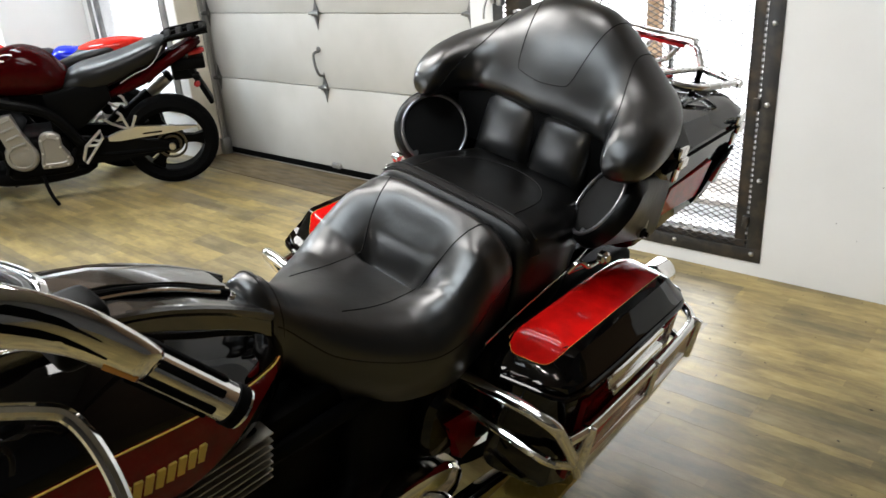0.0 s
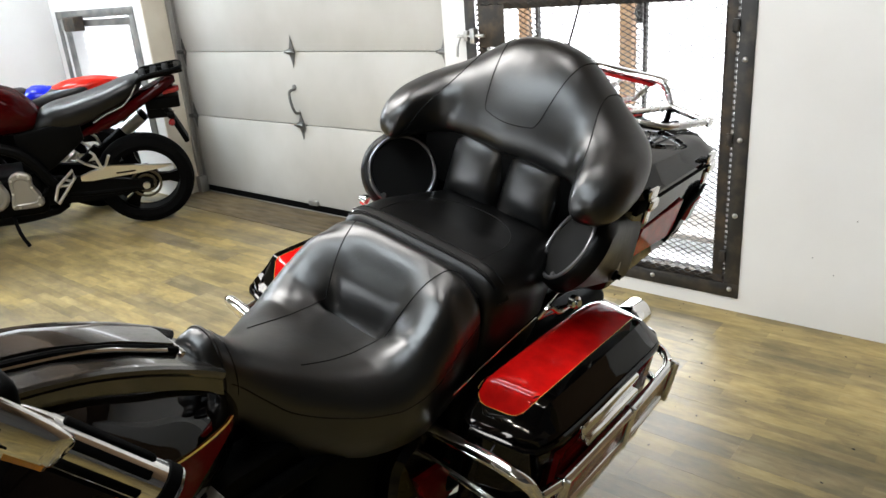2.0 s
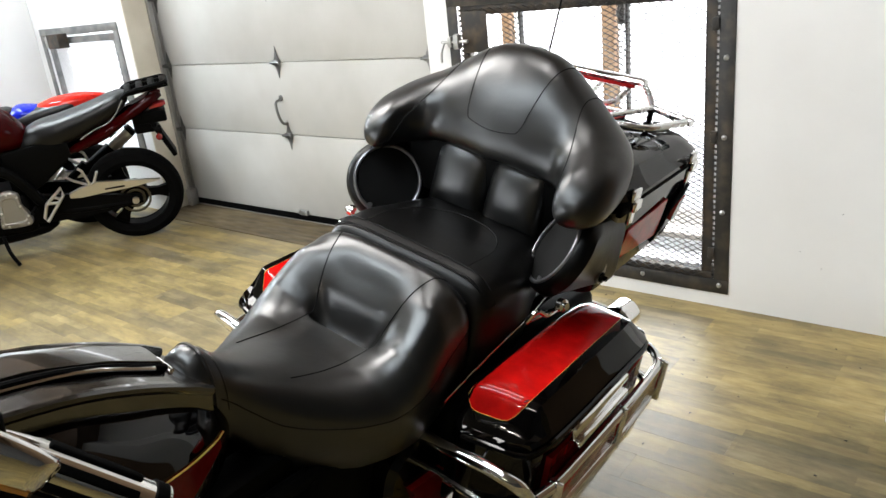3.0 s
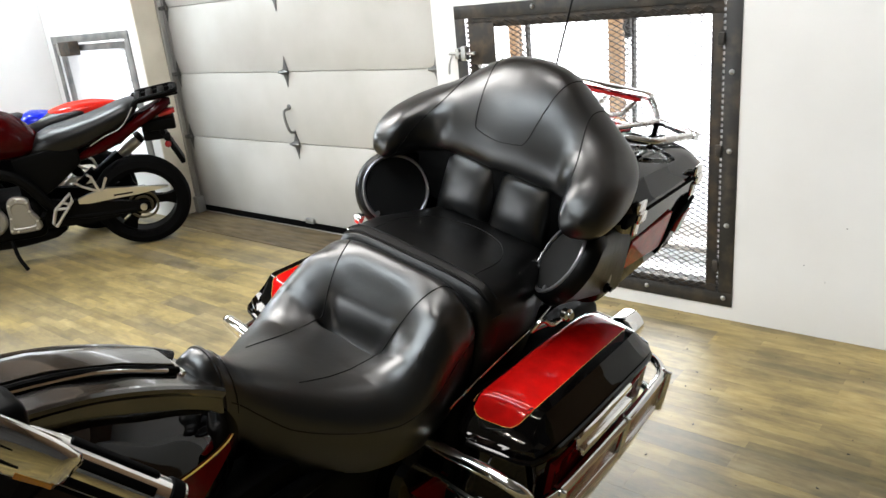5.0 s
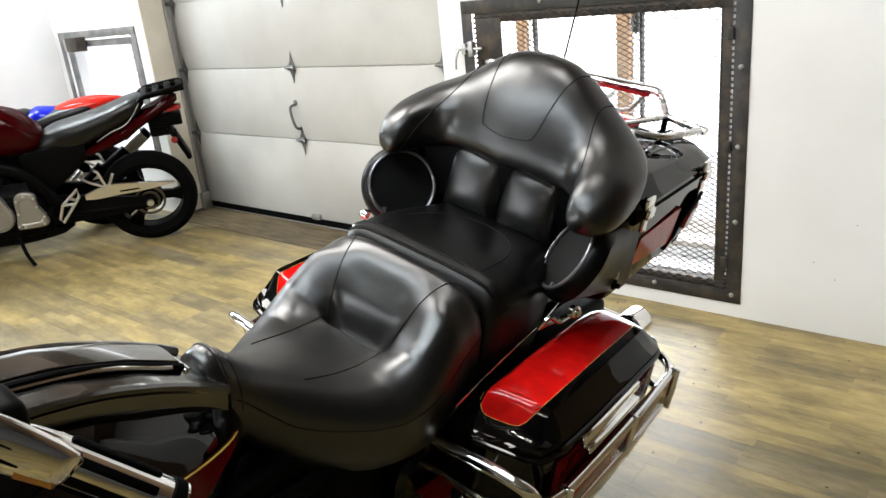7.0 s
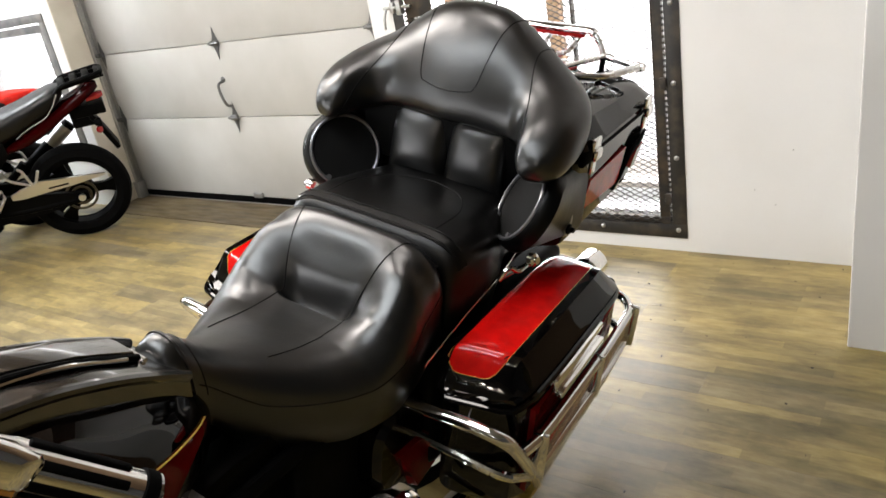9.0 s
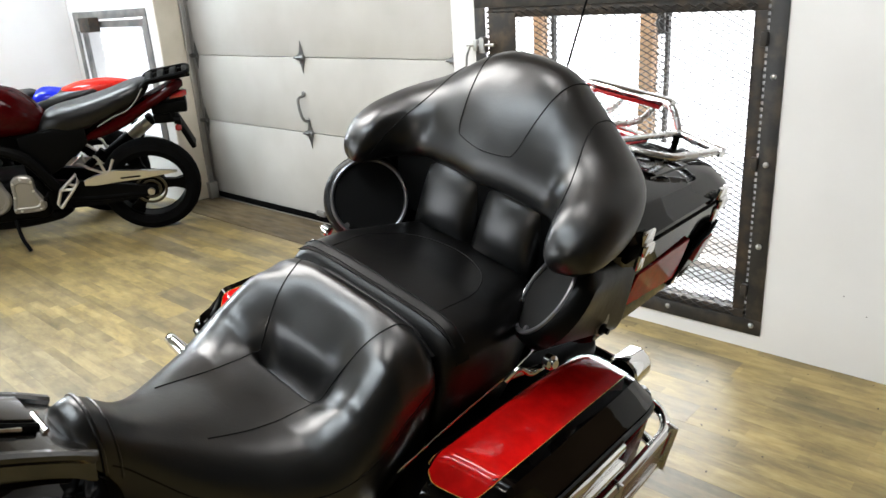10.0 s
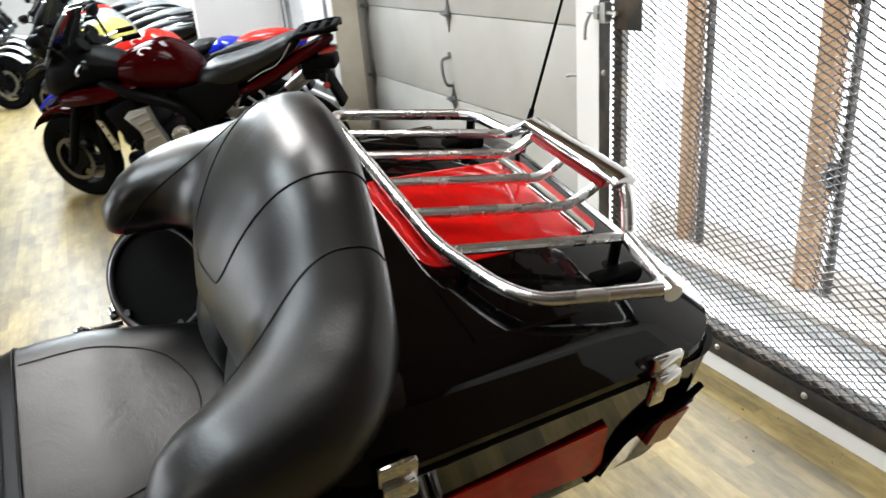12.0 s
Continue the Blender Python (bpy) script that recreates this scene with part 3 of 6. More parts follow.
setting("backdrop", [([(-30, 7, -0.1), (22, 7, -0.1), (22, 7, 9), (-30, 7, 9)], [(0, 1, 2, 3)])], BACKDROP, "bright overcast distance beyond the yard", "backdrop")

small = thing("window_1", pose(0, 0, 0), "small window with a grey steel frame and mesh", "window", kind="structure")
GREY = shader("grey_steel_paint", (0.16, 0.165, 0.165), 0.45, metal=0.3)
two_tone(GREY, (0.12, 0.125, 0.125), (0.24, 0.235, 0.22), place(GREY), 9)
part("outer_frame", frame_bars(WIN_L, WIN_R, WIN_B, WIN_T, WIN_Y - 0.008, WIN_Y + 0.002, 0.06), GREY, small, "grey steel angle frame")
part("inner_frame", frame_bars(WIN_L + 0.075, WIN_R - 0.075, WIN_B + 0.075, WIN_T - 0.075, WIN_Y + 0.01, WIN_Y + 0.04, 0.05), GREY, small)
part("diamond_mesh", [expanded_mesh(WIN_L + 0.12, WIN_R - 0.12, WIN_B + 0.12, WIN_T - 0.12, WIN_Y + 0.025, 0.046, 0.0235, 0.0012)], GREY, small, smooth=0)
part("mullion", [box(-5.56, -5.5, 3.72, 3.76, WIN_B, WIN_T, 0.003)], WALL, small)
lock = part("lock_box", [box(-6.08, -5.89, WIN_Y - 0.09, WIN_Y - 0.006, 1.265, 1.375, 0.008)], RUST, small, "dark rusty lock box")
part("latch_arm", [box(-6.23, -6.09, WIN_Y - 0.04, WIN_Y - 0.010, 1.270, 1.355, 0.004)], STEEL, lock, "grey steel latch arm")
blind = thing("window_blind", pose(0, 0, 0), "lowered white slat blind behind the small window", "blind")
for k in range(21):
    z = WIN_B + 0.02 + k * 0.0505
    part("slat", [moved(box(-0.39, 0.39, -0.024, 0.024, -0.0008, 0.0008), Matrix.Translation((-5.93, 3.70, z)) @ Euler((radians(62), 0, 0)).to_matrix().to_4x4())], BLIND, blind, smooth=0)
for x in (-6.2, -5.68):
    part("cord", [tube([(x, 3.684, WIN_B), (x, 3.684, WIN_T)], 0.0012, 5, 0)], WALL, blind)

# ---- touring motorcycle: x to its left, y to its rear, z up along its lean ----
BIKE = Matrix.Translation((-1.058, 1.6, 0)) @ Euler((0, 0, radians(1))).to_matrix().to_4x4() @ Euler((0, radians(14.2), 0)).to_matrix().to_4x4()
bike = thing("touring_motorcycle", BIKE, "black and red touring motorcycle with leather seat leaning on its stand", "motorcycle")

# stations: y, half width, centre height, bolster rise, underside
RIDER = np.array([
    (-0.452, 0.026, 0.938, 0.0, 0.918), (-0.448, 0.040, 0.958, 0.0, 0.914), (-0.436, 0.050, 0.975, 0.0, 0.908), (-0.418, 0.055, 0.981, 0.0, 0.896), (-0.392, 0.060, 0.962, 0.0, 0.876), (-0.36, 0.076, 0.932, 0.0, 0.842),
    (-0.32, 0.108, 0.908, 0.0, 0.806), (-0.26, 0.152, 0.884, 0.004, 0.788), (-0.20, 0.190, 0.864, 0.014, 0.780), (-0.14, 0.215, 0.852, 0.030, 0.778),
    (-0.098, 0.223, 0.847, 0.056, 0.778), (-0.08, 0.224, 0.854, 0.063, 0.778), (-0.05, 0.222, 0.886, 0.052, 0.780), (-0.015, 0.217, 0.931, 0.028, 0.786),
    (0.02, 0.212, 0.964, 0.003, 0.794), (0.045, 0.209, 0.974, 0.0, 0.80), (0.065, 0.204, 0.966, 0.0, 0.806), (0.08, 0.192, 0.935, 0.0, 0.81)])
PILLION = np.array([
    (0.082, 0.200, 0.930, 0.0, 0.80), (0.095, 0.214, 0.955, 0.0, 0.80), (0.12, 0.222, 0.966, 0.0, 0.80), (0.20, 0.226, 0.964, 0.0, 0.80),
    (0.27, 0.214, 0.957, 0.0, 0.80), (0.34, 0.190, 0.953, 0.0, 0.81), (0.40, 0.168, 0.950, 0.0, 0.83), (0.45, 0.15, 0.942, 0.0, 0.86)])


def seat_point(st, y, u, p=2.8):
    """A point of a seat: y along, u across from -1 to 1."""
    w, zc, b, zb = (float(spline(st[:, 0], st[:, k], y)) for k in (1, 2, 3, 4))
    k = min(1.0, max(0.0, (abs(u) - 0.30) / 0.5))
    rise = b * k * k * (3 - 2 * k)
    top = zc + rise
    if st is RIDER:  # the stitched pocket at the foot of the back panel
        inner = min(1.0, max(0.0, (0.100 - abs(w * u)) / 0.05))
        inner = inner * inner * (3 - 2 * inner)
        p = 2.1 + 1.7 * min(1.0, max(0.0, (y + 0.16) / 0.14))
        dip = (y + 0.066) / 0.021
        top -= inner * (0.048 * math.exp(-dip ** 4) + 0.010 * math.exp(-(((y + 0.02) / 0.035) ** 2)))
    return Vector((w * u, y, zb + (top - zb) * max(0.0, 1 - abs(u) ** p) ** (1 / p)))


def seat_shape(st, rows, p=2.8, cols=36):
    rings = []
    for y in np.linspace(st[0, 0], st[-1, 0], rows):
        ring = []
        for k in range(cols + 1):
            a = math.pi * (k / cols - 0.5)
            u = math.copysign(abs(math.sin(a)) ** 0.8, a)
            ring.append(seat_point(st, y, max(-1, min(1, u)), p))
        zb = float(spline(st[:, 0], st[:, 4], y))
        w = ring[-1].x
        low = min(zb - 0.015, float(np.interp(y, [-0.452, -0.415, -0.36, -0.31, -0.2, -0.05, 0.08], [0.895, 0.85, 0.76, 0.715, 0.685, 0.68, 0.70])))
        skirt = [(1.0, zb - 0.010), (1.0, zb * 0.7 + low * 0.3), (0.965, zb * 0.35 + low * 0.65), (0.90, low)]
        ring += [Vector((w * k, y, z)) for k, z in skirt] + [Vector((-w * k, y, z)) for k, z in reversed(skirt)]
        rings.append(ring)
    return loft(rings)


def seam(st, line, r=0.0013, lift=0.0002, p=2.8):
    """A stitched welt along (y, u) stations on a seat."""
    pts = [seat_point(st, q.x, q.y, p) + Vector((0, 0, lift)) for q in curve_points([(a, b, 0) for a, b in line], 9)]
    return tube(pts, r, 6, 0)


rider_seat = part("rider_seat", [seat_shape(RIDER, 150, cols=48)], LEATHER, bike, "black leather bucket saddle", 60)
part("stitching", [seam(RIDER, [(-0.275, s * 0.50), (-0.22, s * 0.44), (-0.17, s * 0.40), (-0.12, s * 0.375), (-0.072, s * 0.37)]) for s in (-1, 1)] +
     [seam(RIDER, [(-0.072, s * 0.37), (-0.03, s * 0.46), (0.03, s * 0.57), (0.05, s * 0.62), (0.075, s * 0.7)]) for s in (-1, 1)] +
     [seam(RIDER, [(-0.405, s * 0.985), (-0.30, s * 0.99), (-0.20, s * 0.992), (-0.08, s * 0.994), (0.02, s * 0.992), (0.06, s * 0.99)]) for s in (-1, 1)], STITCH, rider_seat)
part("nose_strap", [tube([seat_point(RIDER, -0.414, u) for u in (-1.0, -0.97, -0.85, -0.5, 0, 0.5, 0.85, 0.97, 1.0)], 0.0035, 6, 5), tube([seat_point(RIDER, -0.394, u) for u in (-1.0, -0.97, -0.85, -0.5, 0, 0.5, 0.85, 0.97, 1.0)], 0.0018, 6, 5)], LEATHER, rider_seat)
part("nose_edge", [tube([(-0.056, -0.425, 0.885), (-0.046, -0.448, 0.908), (0, -0.458, 0.918), (0.046, -0.448, 0.908), (0.056, -0.425, 0.885)], 0.005, 8, 5)], CHROME, rider_seat, "thin chrome seat edge")

pillion = part("pillion_seat", [seat_shape(PILLION, 40, 5.5)], LEATHER_DULL, bike, "black leather passenger seat", 60)
part("stitching", [seam(PILLION, [(0.13, -0.62), (0.24, -0.6), (0.31, -0.42), (0.335, 0.0), (0.31, 0.42), (0.24, 0.6), (0.13, 0.62)], p=5.5)], STITCH, pillion)
strap_rings = []
for k in range(21):
    u = -0.98 + 1.96 * k / 20
    a, b = seat_point(PILLION, 0.101, u, 5.5), seat_point(PILLION, 0.126, u, 5.5)
    up = Vector((0.002 * u, 0, 0.0025))
    strap_rings.append([a - up, b - up, b + up, a + up])
part("strap", [loft(strap_rings)], LEATHER_DULL, pillion, "flat leather strap across the seat front")
part("strap_stitching", [tube([seat_point(PILLION, y, u, 5.5) + Vector((0, 0, 0.005)) for u in np.linspace(-0.93, 0.93, 15)], 0.0012, 5, 2) for y in (0.104, 0.123)], STITCH, pillion)
part("crease_band", [tube([seat_point(RIDER, 0.078, u) + Vector((0, 0.006, 0.002)) for u in (-0.9, -0.6, -0.3, 0, 0.3, 0.6, 0.9)], 0.009, 8, 4)], LEATHER_DULL, rider_seat)

# wrap-around backrest: stations over half width: x, y of the front line, x, y of the rear line, bottom, top
REST = np.array([
    (0.00, 0.387, 0.00, 0.522, 1.085, 1.322), (0.055, 0.387, 0.06, 0.522, 1.085, 1.317), (0.103, 0.387, 0.12, 0.519, 1.080, 1.296), (0.149, 0.383, 0.187, 0.514, 1.073, 1.257),
    (0.184, 0.364, 0.252, 0.502, 1.064, 1.221), (0.207, 0.334, 0.301, 0.468, 1.056, 1.198), (0.220, 0.301, 0.324, 0.408, 1.050, 1.180), (0.231, 0.273, 0.329, 0.342, 1.050, 1.162), (0.244, 0.257, 0.318, 0.286, 1.059, 1.136), (0.262, 0.251, 0.288, 0.253, 1.086, 1.106)])


def rest_point(x_param, a):
    """A point of the backrest: x_param from -1 to 1 along it, a round its section (0 is the front)."""
    s = abs(x_param)
    knots = np.linspace(0, 1, len(REST))
    fx, fy, bx, by, zb, zt = (float(spline(knots, REST[:, k], s)) for k in range(6))
    ca, sa = math.cos(a), math.sin(a)
    f = math.copysign(abs(ca) ** 0.8, ca) * 0.5
    g = math.copysign(abs(sa) ** 0.85, sa) * (zt - zb) / 2
    back = 0.5 * g * (1 - 0.5 * s)
    side = 1 if x_param >= 0 else -1
    x = ((fx + bx) / 2 + (fx - bx) * f) * side
    return Vector((x, (fy + by) / 2 + (fy - by) * f + back + 0.11 * max(0.0, -x), (zt + zb) / 2 + g))


backrest = part("backrest", [loft([[rest_point(s, 2 * math.pi * k / 36) for k in range(36)] for s in np.linspace(-1, 1, 73)])], LEATHER, bike, "wrap-around black leather passenger backrest", 70)


def rest_seam(line, r=0.0014):
    return tube([rest_point(q.x, q.y) for q in curve_points([(a, b, 0) for a, b in line], 9)], r, 6, 0)


part("stitching", [rest_seam([(-0.215, 2.2), (-0.21, 1.6), (-0.195, 0.9), (-0.172, 0.2), (-0.145, -0.16), (-0.11, -0.26), (0, -0.32), (0.11, -0.26), (0.145, -0.16), (0.172, 0.2), (0.195, 0.9), (0.21, 1.6), (0.215, 2.2)])] +
     [rest_seam([(s * 0.345, 2.3), (s * 0.345, 1.8), (s * 0.355, 1.4), (s * 0.39, 1.0), (s * 0.46, 0.65), (s * 0.56, 0.32), (s * 0.67, -0.05), (s * 0.74, -0.6), (s * 0.77, -1.2)]) for s in (-1, 1)], STITCH, backrest)

for x0, x1 in ((-0.155, -0.001), (0.001, 0.155)):
    rings = []
    for k in range(13):
        t = k / 12
        z = 0.935 + 0.175 * t
        y = 0.378 + 0.045 * t
        fat = 0.034 * (1 - abs(2 * t - 1) ** 3)
        rings.append([(x0, y + 0.03, z), (x0 + 0.002, y, z)] + [(x0 + 0.002 + (x1 - x0 - 0.004) * j / 12, y - fat * math.sin(math.pi * j / 12) ** 0.4, z) for j in range(1, 12)] + [(x1 - 0.002, y, z), (x1, y + 0.03, z)])
    part("lumbar_pad", [loft(rings)], LEATHER, bike, "small black leather lumbar pad", 60)

# added black sheet that darkens the slit between pads and trunk like shade
part("back_plate", [box(-0.235, 0.235, 0.3965, 0.3985, 0.95, 1.10, 0.0005)], PLASTIC, bike, "black sheet standing in for the shade behind the lumbar pads")

# trunk behind the backrest
trunk = part("trunk_base", [loft([plan_ring(0.281, 0.277, 0.42, 0.915, 0.05, 0.03, 0.828), plan_ring(0.284, 0.281, 0.42, 0.92, 0.05, 0.03, 0.842), plan_ring(0.293, 0.290, 0.41, 0.94, 0.05, 0.035, 0.905),
                                  plan_ring(0.305, 0.303, 0.40, 0.952, 0.05, 0.05, 1.03), plan_ring(0.312, 0.312, 0.40, 0.958, 0.05, 0.07, 1.048)])], BLACK_PAINT, bike, "glossy black lower half of the trunk")
part("gasket", [loft([plan_ring(0.316, 0.316, 0.40, 0.968, 0.05, 0.12, 1.049), plan_ring(0.318, 0.318, 0.40, 0.97, 0.05, 0.12, 1.056), plan_ring(0.316, 0.316, 0.40, 0.968, 0.05, 0.12, 1.063)])], RUBBER, trunk, "black rubber gasket")


def raised(ring, share=1.0):
    """The lid rises towards the front."""
    return [(x, y, z + share * 0.07 * max(0.0, 0.86 - y)) for x, y, z in ring]


lid = part("trunk_lid", [loft([plan_ring(0.318, 0.318, 0.40, 0.965, 0.05, 0.12, 1.064), plan_ring(0.320, 0.318, 0.40, 0.962, 0.05, 0.12, 1.074), raised(plan_ring(0.293, 0.288, 0.415, 0.925, 0.05, 0.11, 1.104)), raised(plan_ring(0.272, 0.266, 0.425, 0.90, 0.05, 0.11, 1.113)), raised(plan_ring(0.235, 0.23, 0.455, 0.865, 0.05, 0.10, 1.119)),
                               raised(plan_ring(0.12, 0.12, 0.52, 0.76, 0.05, 0.05, 1.122)), raised(plan_ring(0.03, 0.03, 0.6, 0.68, 0.02, 0.02, 1.123))])], BLACK_PAINT, bike, "glossy black trunk lid", 28)
part("red_panel", [loft([raised(plan_ring(0.115, 0.112, 0.612, 0.885, 0.03, 0.03, 1.10)), raised(plan_ring(0.115, 0.112, 0.612, 0.885, 0.03, 0.03, 1.124)), raised(plan_ring(0.108, 0.105, 0.619, 0.878, 0.025, 0.025, 1.127))])], RED_PAINT, lid, "glossy red panel on the trunk lid")
part("silver_stripe", [box(-0.11, 0.115, 0.845, 0.866, 1.124, 1.1305, 0.001)], CHROME, lid)
for s in (-1, 1):
    part("raised_panel", [loft([raised([(s * 0.15, 0.60, 1.116), (s * 0.250, 0.60, 1.108), (s * 0.250, 0.79, 1.108), (s * 0.15, 0.80, 1.116)]),
                                raised([(s * 0.155, 0.605, 1.124), (s * 0.245, 0.605, 1.120), (s * 0.244, 0.785, 1.120), (s * 0.155, 0.795, 1.124)])])], BLACK_PAINT, lid)
    part("black_rib", [box(s * 0.20 - 0.012, s * 0.20 + 0.012, 0.80, 0.872, 1.100, 1.128, 0.004)], PLASTIC, lid)
for s in (1, -1):
    for y in (0.475, 0.822):
        x = 0.322
        pts = [box(x - 0.004, x + 0.006, y - 0.022, y + 0.022, 1.066, 1.095, 0.004), box(x, x + 0.013, y - 0.020, y + 0.020, 1.046, 1.072, 0.005), box(x - 0.006, x + 0.004, y - 0.012, y + 0.012, 1.012, 1.048, 0.003)]
        part("latch", [p if s > 0 else mirrored(p) for p in pts], CHROME, trunk, "chrome toggle latch")
    part("red_stripe", [loft([[(s * 0.27, y, z) for y, z in ((0.545, 0.962), (0.775, 0.972), (0.795, 0.860), (0.535, 0.885))], [(s * x, y, z) for x, y, z in ((0.3010, 0.545, 0.962), (0.3020, 0.775, 0.972), (0.2880, 0.795, 0.860), (0.2916, 0.535, 0.885))]])], RED_PAINT, trunk, "red lacquer band on the trunk side")
    outer = [(0.301, 0.925, 0.945), (0.285, 0.950, 0.945), (0.272, 0.932, 0.858), (0.288, 0.800, 0.840), (0.2985, 0.818, 0.913)]
    part("side_marker", [loft([[(s * (x - 0.03), y - 0.012, z) for x, y, z in outer], [(s * x, y, z) for x, y, z in outer]])], CHROME, trunk, "chrome wrap-around light housing")
    lens = [(0.3005, 0.875, 0.932), (0.3015, 0.918, 0.940), (0.2915, 0.905, 0.872), (0.2935, 0.865, 0.880)]
    part("red_reflector", [loft([[(s * (x - 0.01), y, z) for x, y, z in lens], [(s * (x + 0.003), y, z) for x, y, z in lens]])], RED_LENS, trunk, "red reflector lens")
    part("marker_edge", [tube([(s * 0.295, 0.94, 0.966), (s * 0.299, 0.90, 0.950), (s * 0.297, 0.828, 0.926), (s * 0.292, 0.803, 0.885), (s * 0.283, 0.778, 0.842)], 0.0055, 8, 4)], PLASTIC, trunk, "black trim round the light housing")
part("rear_lamp", [box(-0.18, 0.18, 0.94, 0.978, 0.86, 0.96, 0.012)], RED_LENS, trunk, "red rear lamp")

# speaker pods beside the passenger
for s in (1, -1):
    c, n = Vector((0.238, 0.318, 0.974) if s > 0 else (-0.252, 0.336, 0.962)), Vector((-s * 0.66, -0.56, 0.49)).normalized()
    u = Vector((0, 0, 1)).cross(n).normalized() * s
    v = (n.cross(u) * s).normalized()
    turns = [2 * math.pi * k / 40 for k in range(40)]
    front = [[c + n * h + r * (math.cos(a) * u + 1.04 * math.sin(a) * v) for a in turns] for r, h in ((0.078, 0.000), (0.080, 0.006), (0.086, 0.009), (0.093, 0.004), (0.097, -0.010), (0.098, -0.026))]
    tail_end = [Vector((s * (0.245 + 0.060 * math.copysign(abs(math.cos(a)) ** 0.5, math.cos(a))), 0.515, 0.925 + 0.098 * math.copysign(abs(math.sin(a)) ** 0.5, math.sin(a)))) for a in turns]
    body_rings = [[p.lerp(q, f) for p, q in zip(front[-1], tail_end)] for f in (0.15, 0.35, 0.6, 0.85, 0.97)]
    inner = [Vector((s * 0.245, 0.52, 0.925)).lerp(q, 0.9) + Vector((0, 0.004, 0)) for q in tail_end]
    pod = part("speaker_pod", [loft(front + body_rings + [tail_end, inner])], VINYL, bike, "black vinyl speaker pod", 40)
    part("grille", [disc(c + n * 0.002, n, [(0.079, 0), (0.077, 0.004), (0.03, 0.006), (0.004, 0.0065)], 40, 1.04)], CLOTH, pod, "black cloth speaker grille")
    part("grille_ring", [ring_of(c + n * 0.009, n, 0.081, 0.0045, 40, 1.04)], GLOSS_PLASTIC, pod, "thin glossy ring")
    for a in (-2.25, -0.9):
        part("clip", [disc(c + n * 0.008 + 0.074 * (math.cos(a) * u + 1.04 * math.sin(a) * v), n, [(0.006, 0), (0.006, 0.005)], 8)], GLOSS_PLASTIC, pod)
    part("adjuster_recess", [disc((s * 0.301, 0.425, 0.905), (s, -0.1, 0), [(0.018, 0), (0.019, 0.004), (0.015, 0.0055)], 24, 1.7)], GLOSS_PLASTIC, pod, "teardrop recess")
    part("adjuster", [disc((s * 0.303, 0.425, 0.89), (s, 0, 0), [(0.012, 0), (0.012, 0.008), (0.006, 0.010), (0.006, 0.018)], 14)], PLASTIC, pod)

for s in (1, -1):
    signal = part("turn_signal", [hoop((s * 0.285, 0.69, 0.648), (0, 1, 0), [(0.036, -0.035), (0.040, -0.030), (0.040, 0.035), (0.034, 0.045), (0.030, 0.040), (0.032, -0.032)], 32)], CHROME, bike, "chrome bullet turn signal")
    part("lens", [disc((s * 0.285, 0.69, 0.648), (0, 1, 0), [(0.033, -0.030), (0.033, 0.034), (0.022, 0.044), (0.004, 0.048)], 24)], PLASTIC, signal, "dark inner lens")
    part("signal_arm", [tube([(s * 0.09, 0.66, 0.66), (s * 0.18, 0.675, 0.655), (s * 0.25, 0.688, 0.65)], 0.012, 10, 4)], CHROME, signal)
    part("strap", [box(min(s * 0.312, s * 0.327), max(s * 0.312, s * 0.327), 0.405, 0.458, 1.046, 1.074, 0.006)], RUBBER, trunk, "black rubber hinge strap")
    part("mount_bolt", [disc((s * 0.292, 0.262, 0.886), (s, -0.2, 0.2), [(0.014, 0), (0.014, 0.012), (0.008, 0.015), (0.008, 0.02)], 16)], CHROME, bike, "chrome mounting bolt")
    part("mount_bracket", [tube([(s * 0.262, 0.185, 0.862), (s * 0.275, 0.20, 0.888), (s * 0.285, 0.225, 0.872), (s * 0.287, 0.265, 0.870)], 0.005, 8, 4), tube([(s * 0.25, 0.22, 0.845), (s * 0.27, 0.25, 0.858), (s * 0.282, 0.285, 0.858)], 0.005, 8, 4)], CHROME, bike, "bent chrome mounting bracket")

# luggage rack
rack = part("luggage_rack", [tube(rounded([(-0.125, 0.877, 1.163), (-0.215, 0.864, 1.158), (-0.285, 0.70, 1.158), (-0.305, 0.645, 1.158), (0.098, 0.634, 1.160), (0.20, 0.664, 1.158), (0.238, 0.692, 1.157), (0.282, 0.842, 1.156)], 0.035), 0.009, 12, 0),
                             tube([(0.282, 0.842, 1.156), (0.178, 0.862, 1.159)], 0.009, 12, 0), tube([(0.292, 0.840, 1.156), (0.268, 0.845, 1.156)], 0.012, 12, 0)], SATIN_CHROME, bike, "chrome luggage rack on the trunk lid")
for x0, y0, x1, y1, up in ((-0.227, 0.648, -0.128, 0.876, 0), (-0.150, 0.645, -0.070, 0.846, 0.030), (-0.066, 0.642, 0.010, 0.846, 0.038), (0.020, 0.642, 0.090, 0.836, 0.040), (0.112, 0.640, 0.180, 0.858, 0)):
    line = [(x0, y0, 1.160), (x1, y1, 1.160)] + ([(x1 + 0.008, 0.872, 1.168 + up * 0.5), (x1 + 0.012, 0.885, 1.166 + up)] if up else [])
    part("rack_bar", [tube(rounded(line, 0.025) if up else line, 0.0072, 10, 0)], SATIN_CHROME, rack)
part("rear_hoop", [tube(rounded([(-0.125, 0.877, 1.163), (-0.075, 0.884, 1.198), (0.138, 0.886, 1.208), (0.172, 0.872, 1.160)], 0.025), 0.009, 12, 0)], SATIN_CHROME, rack)
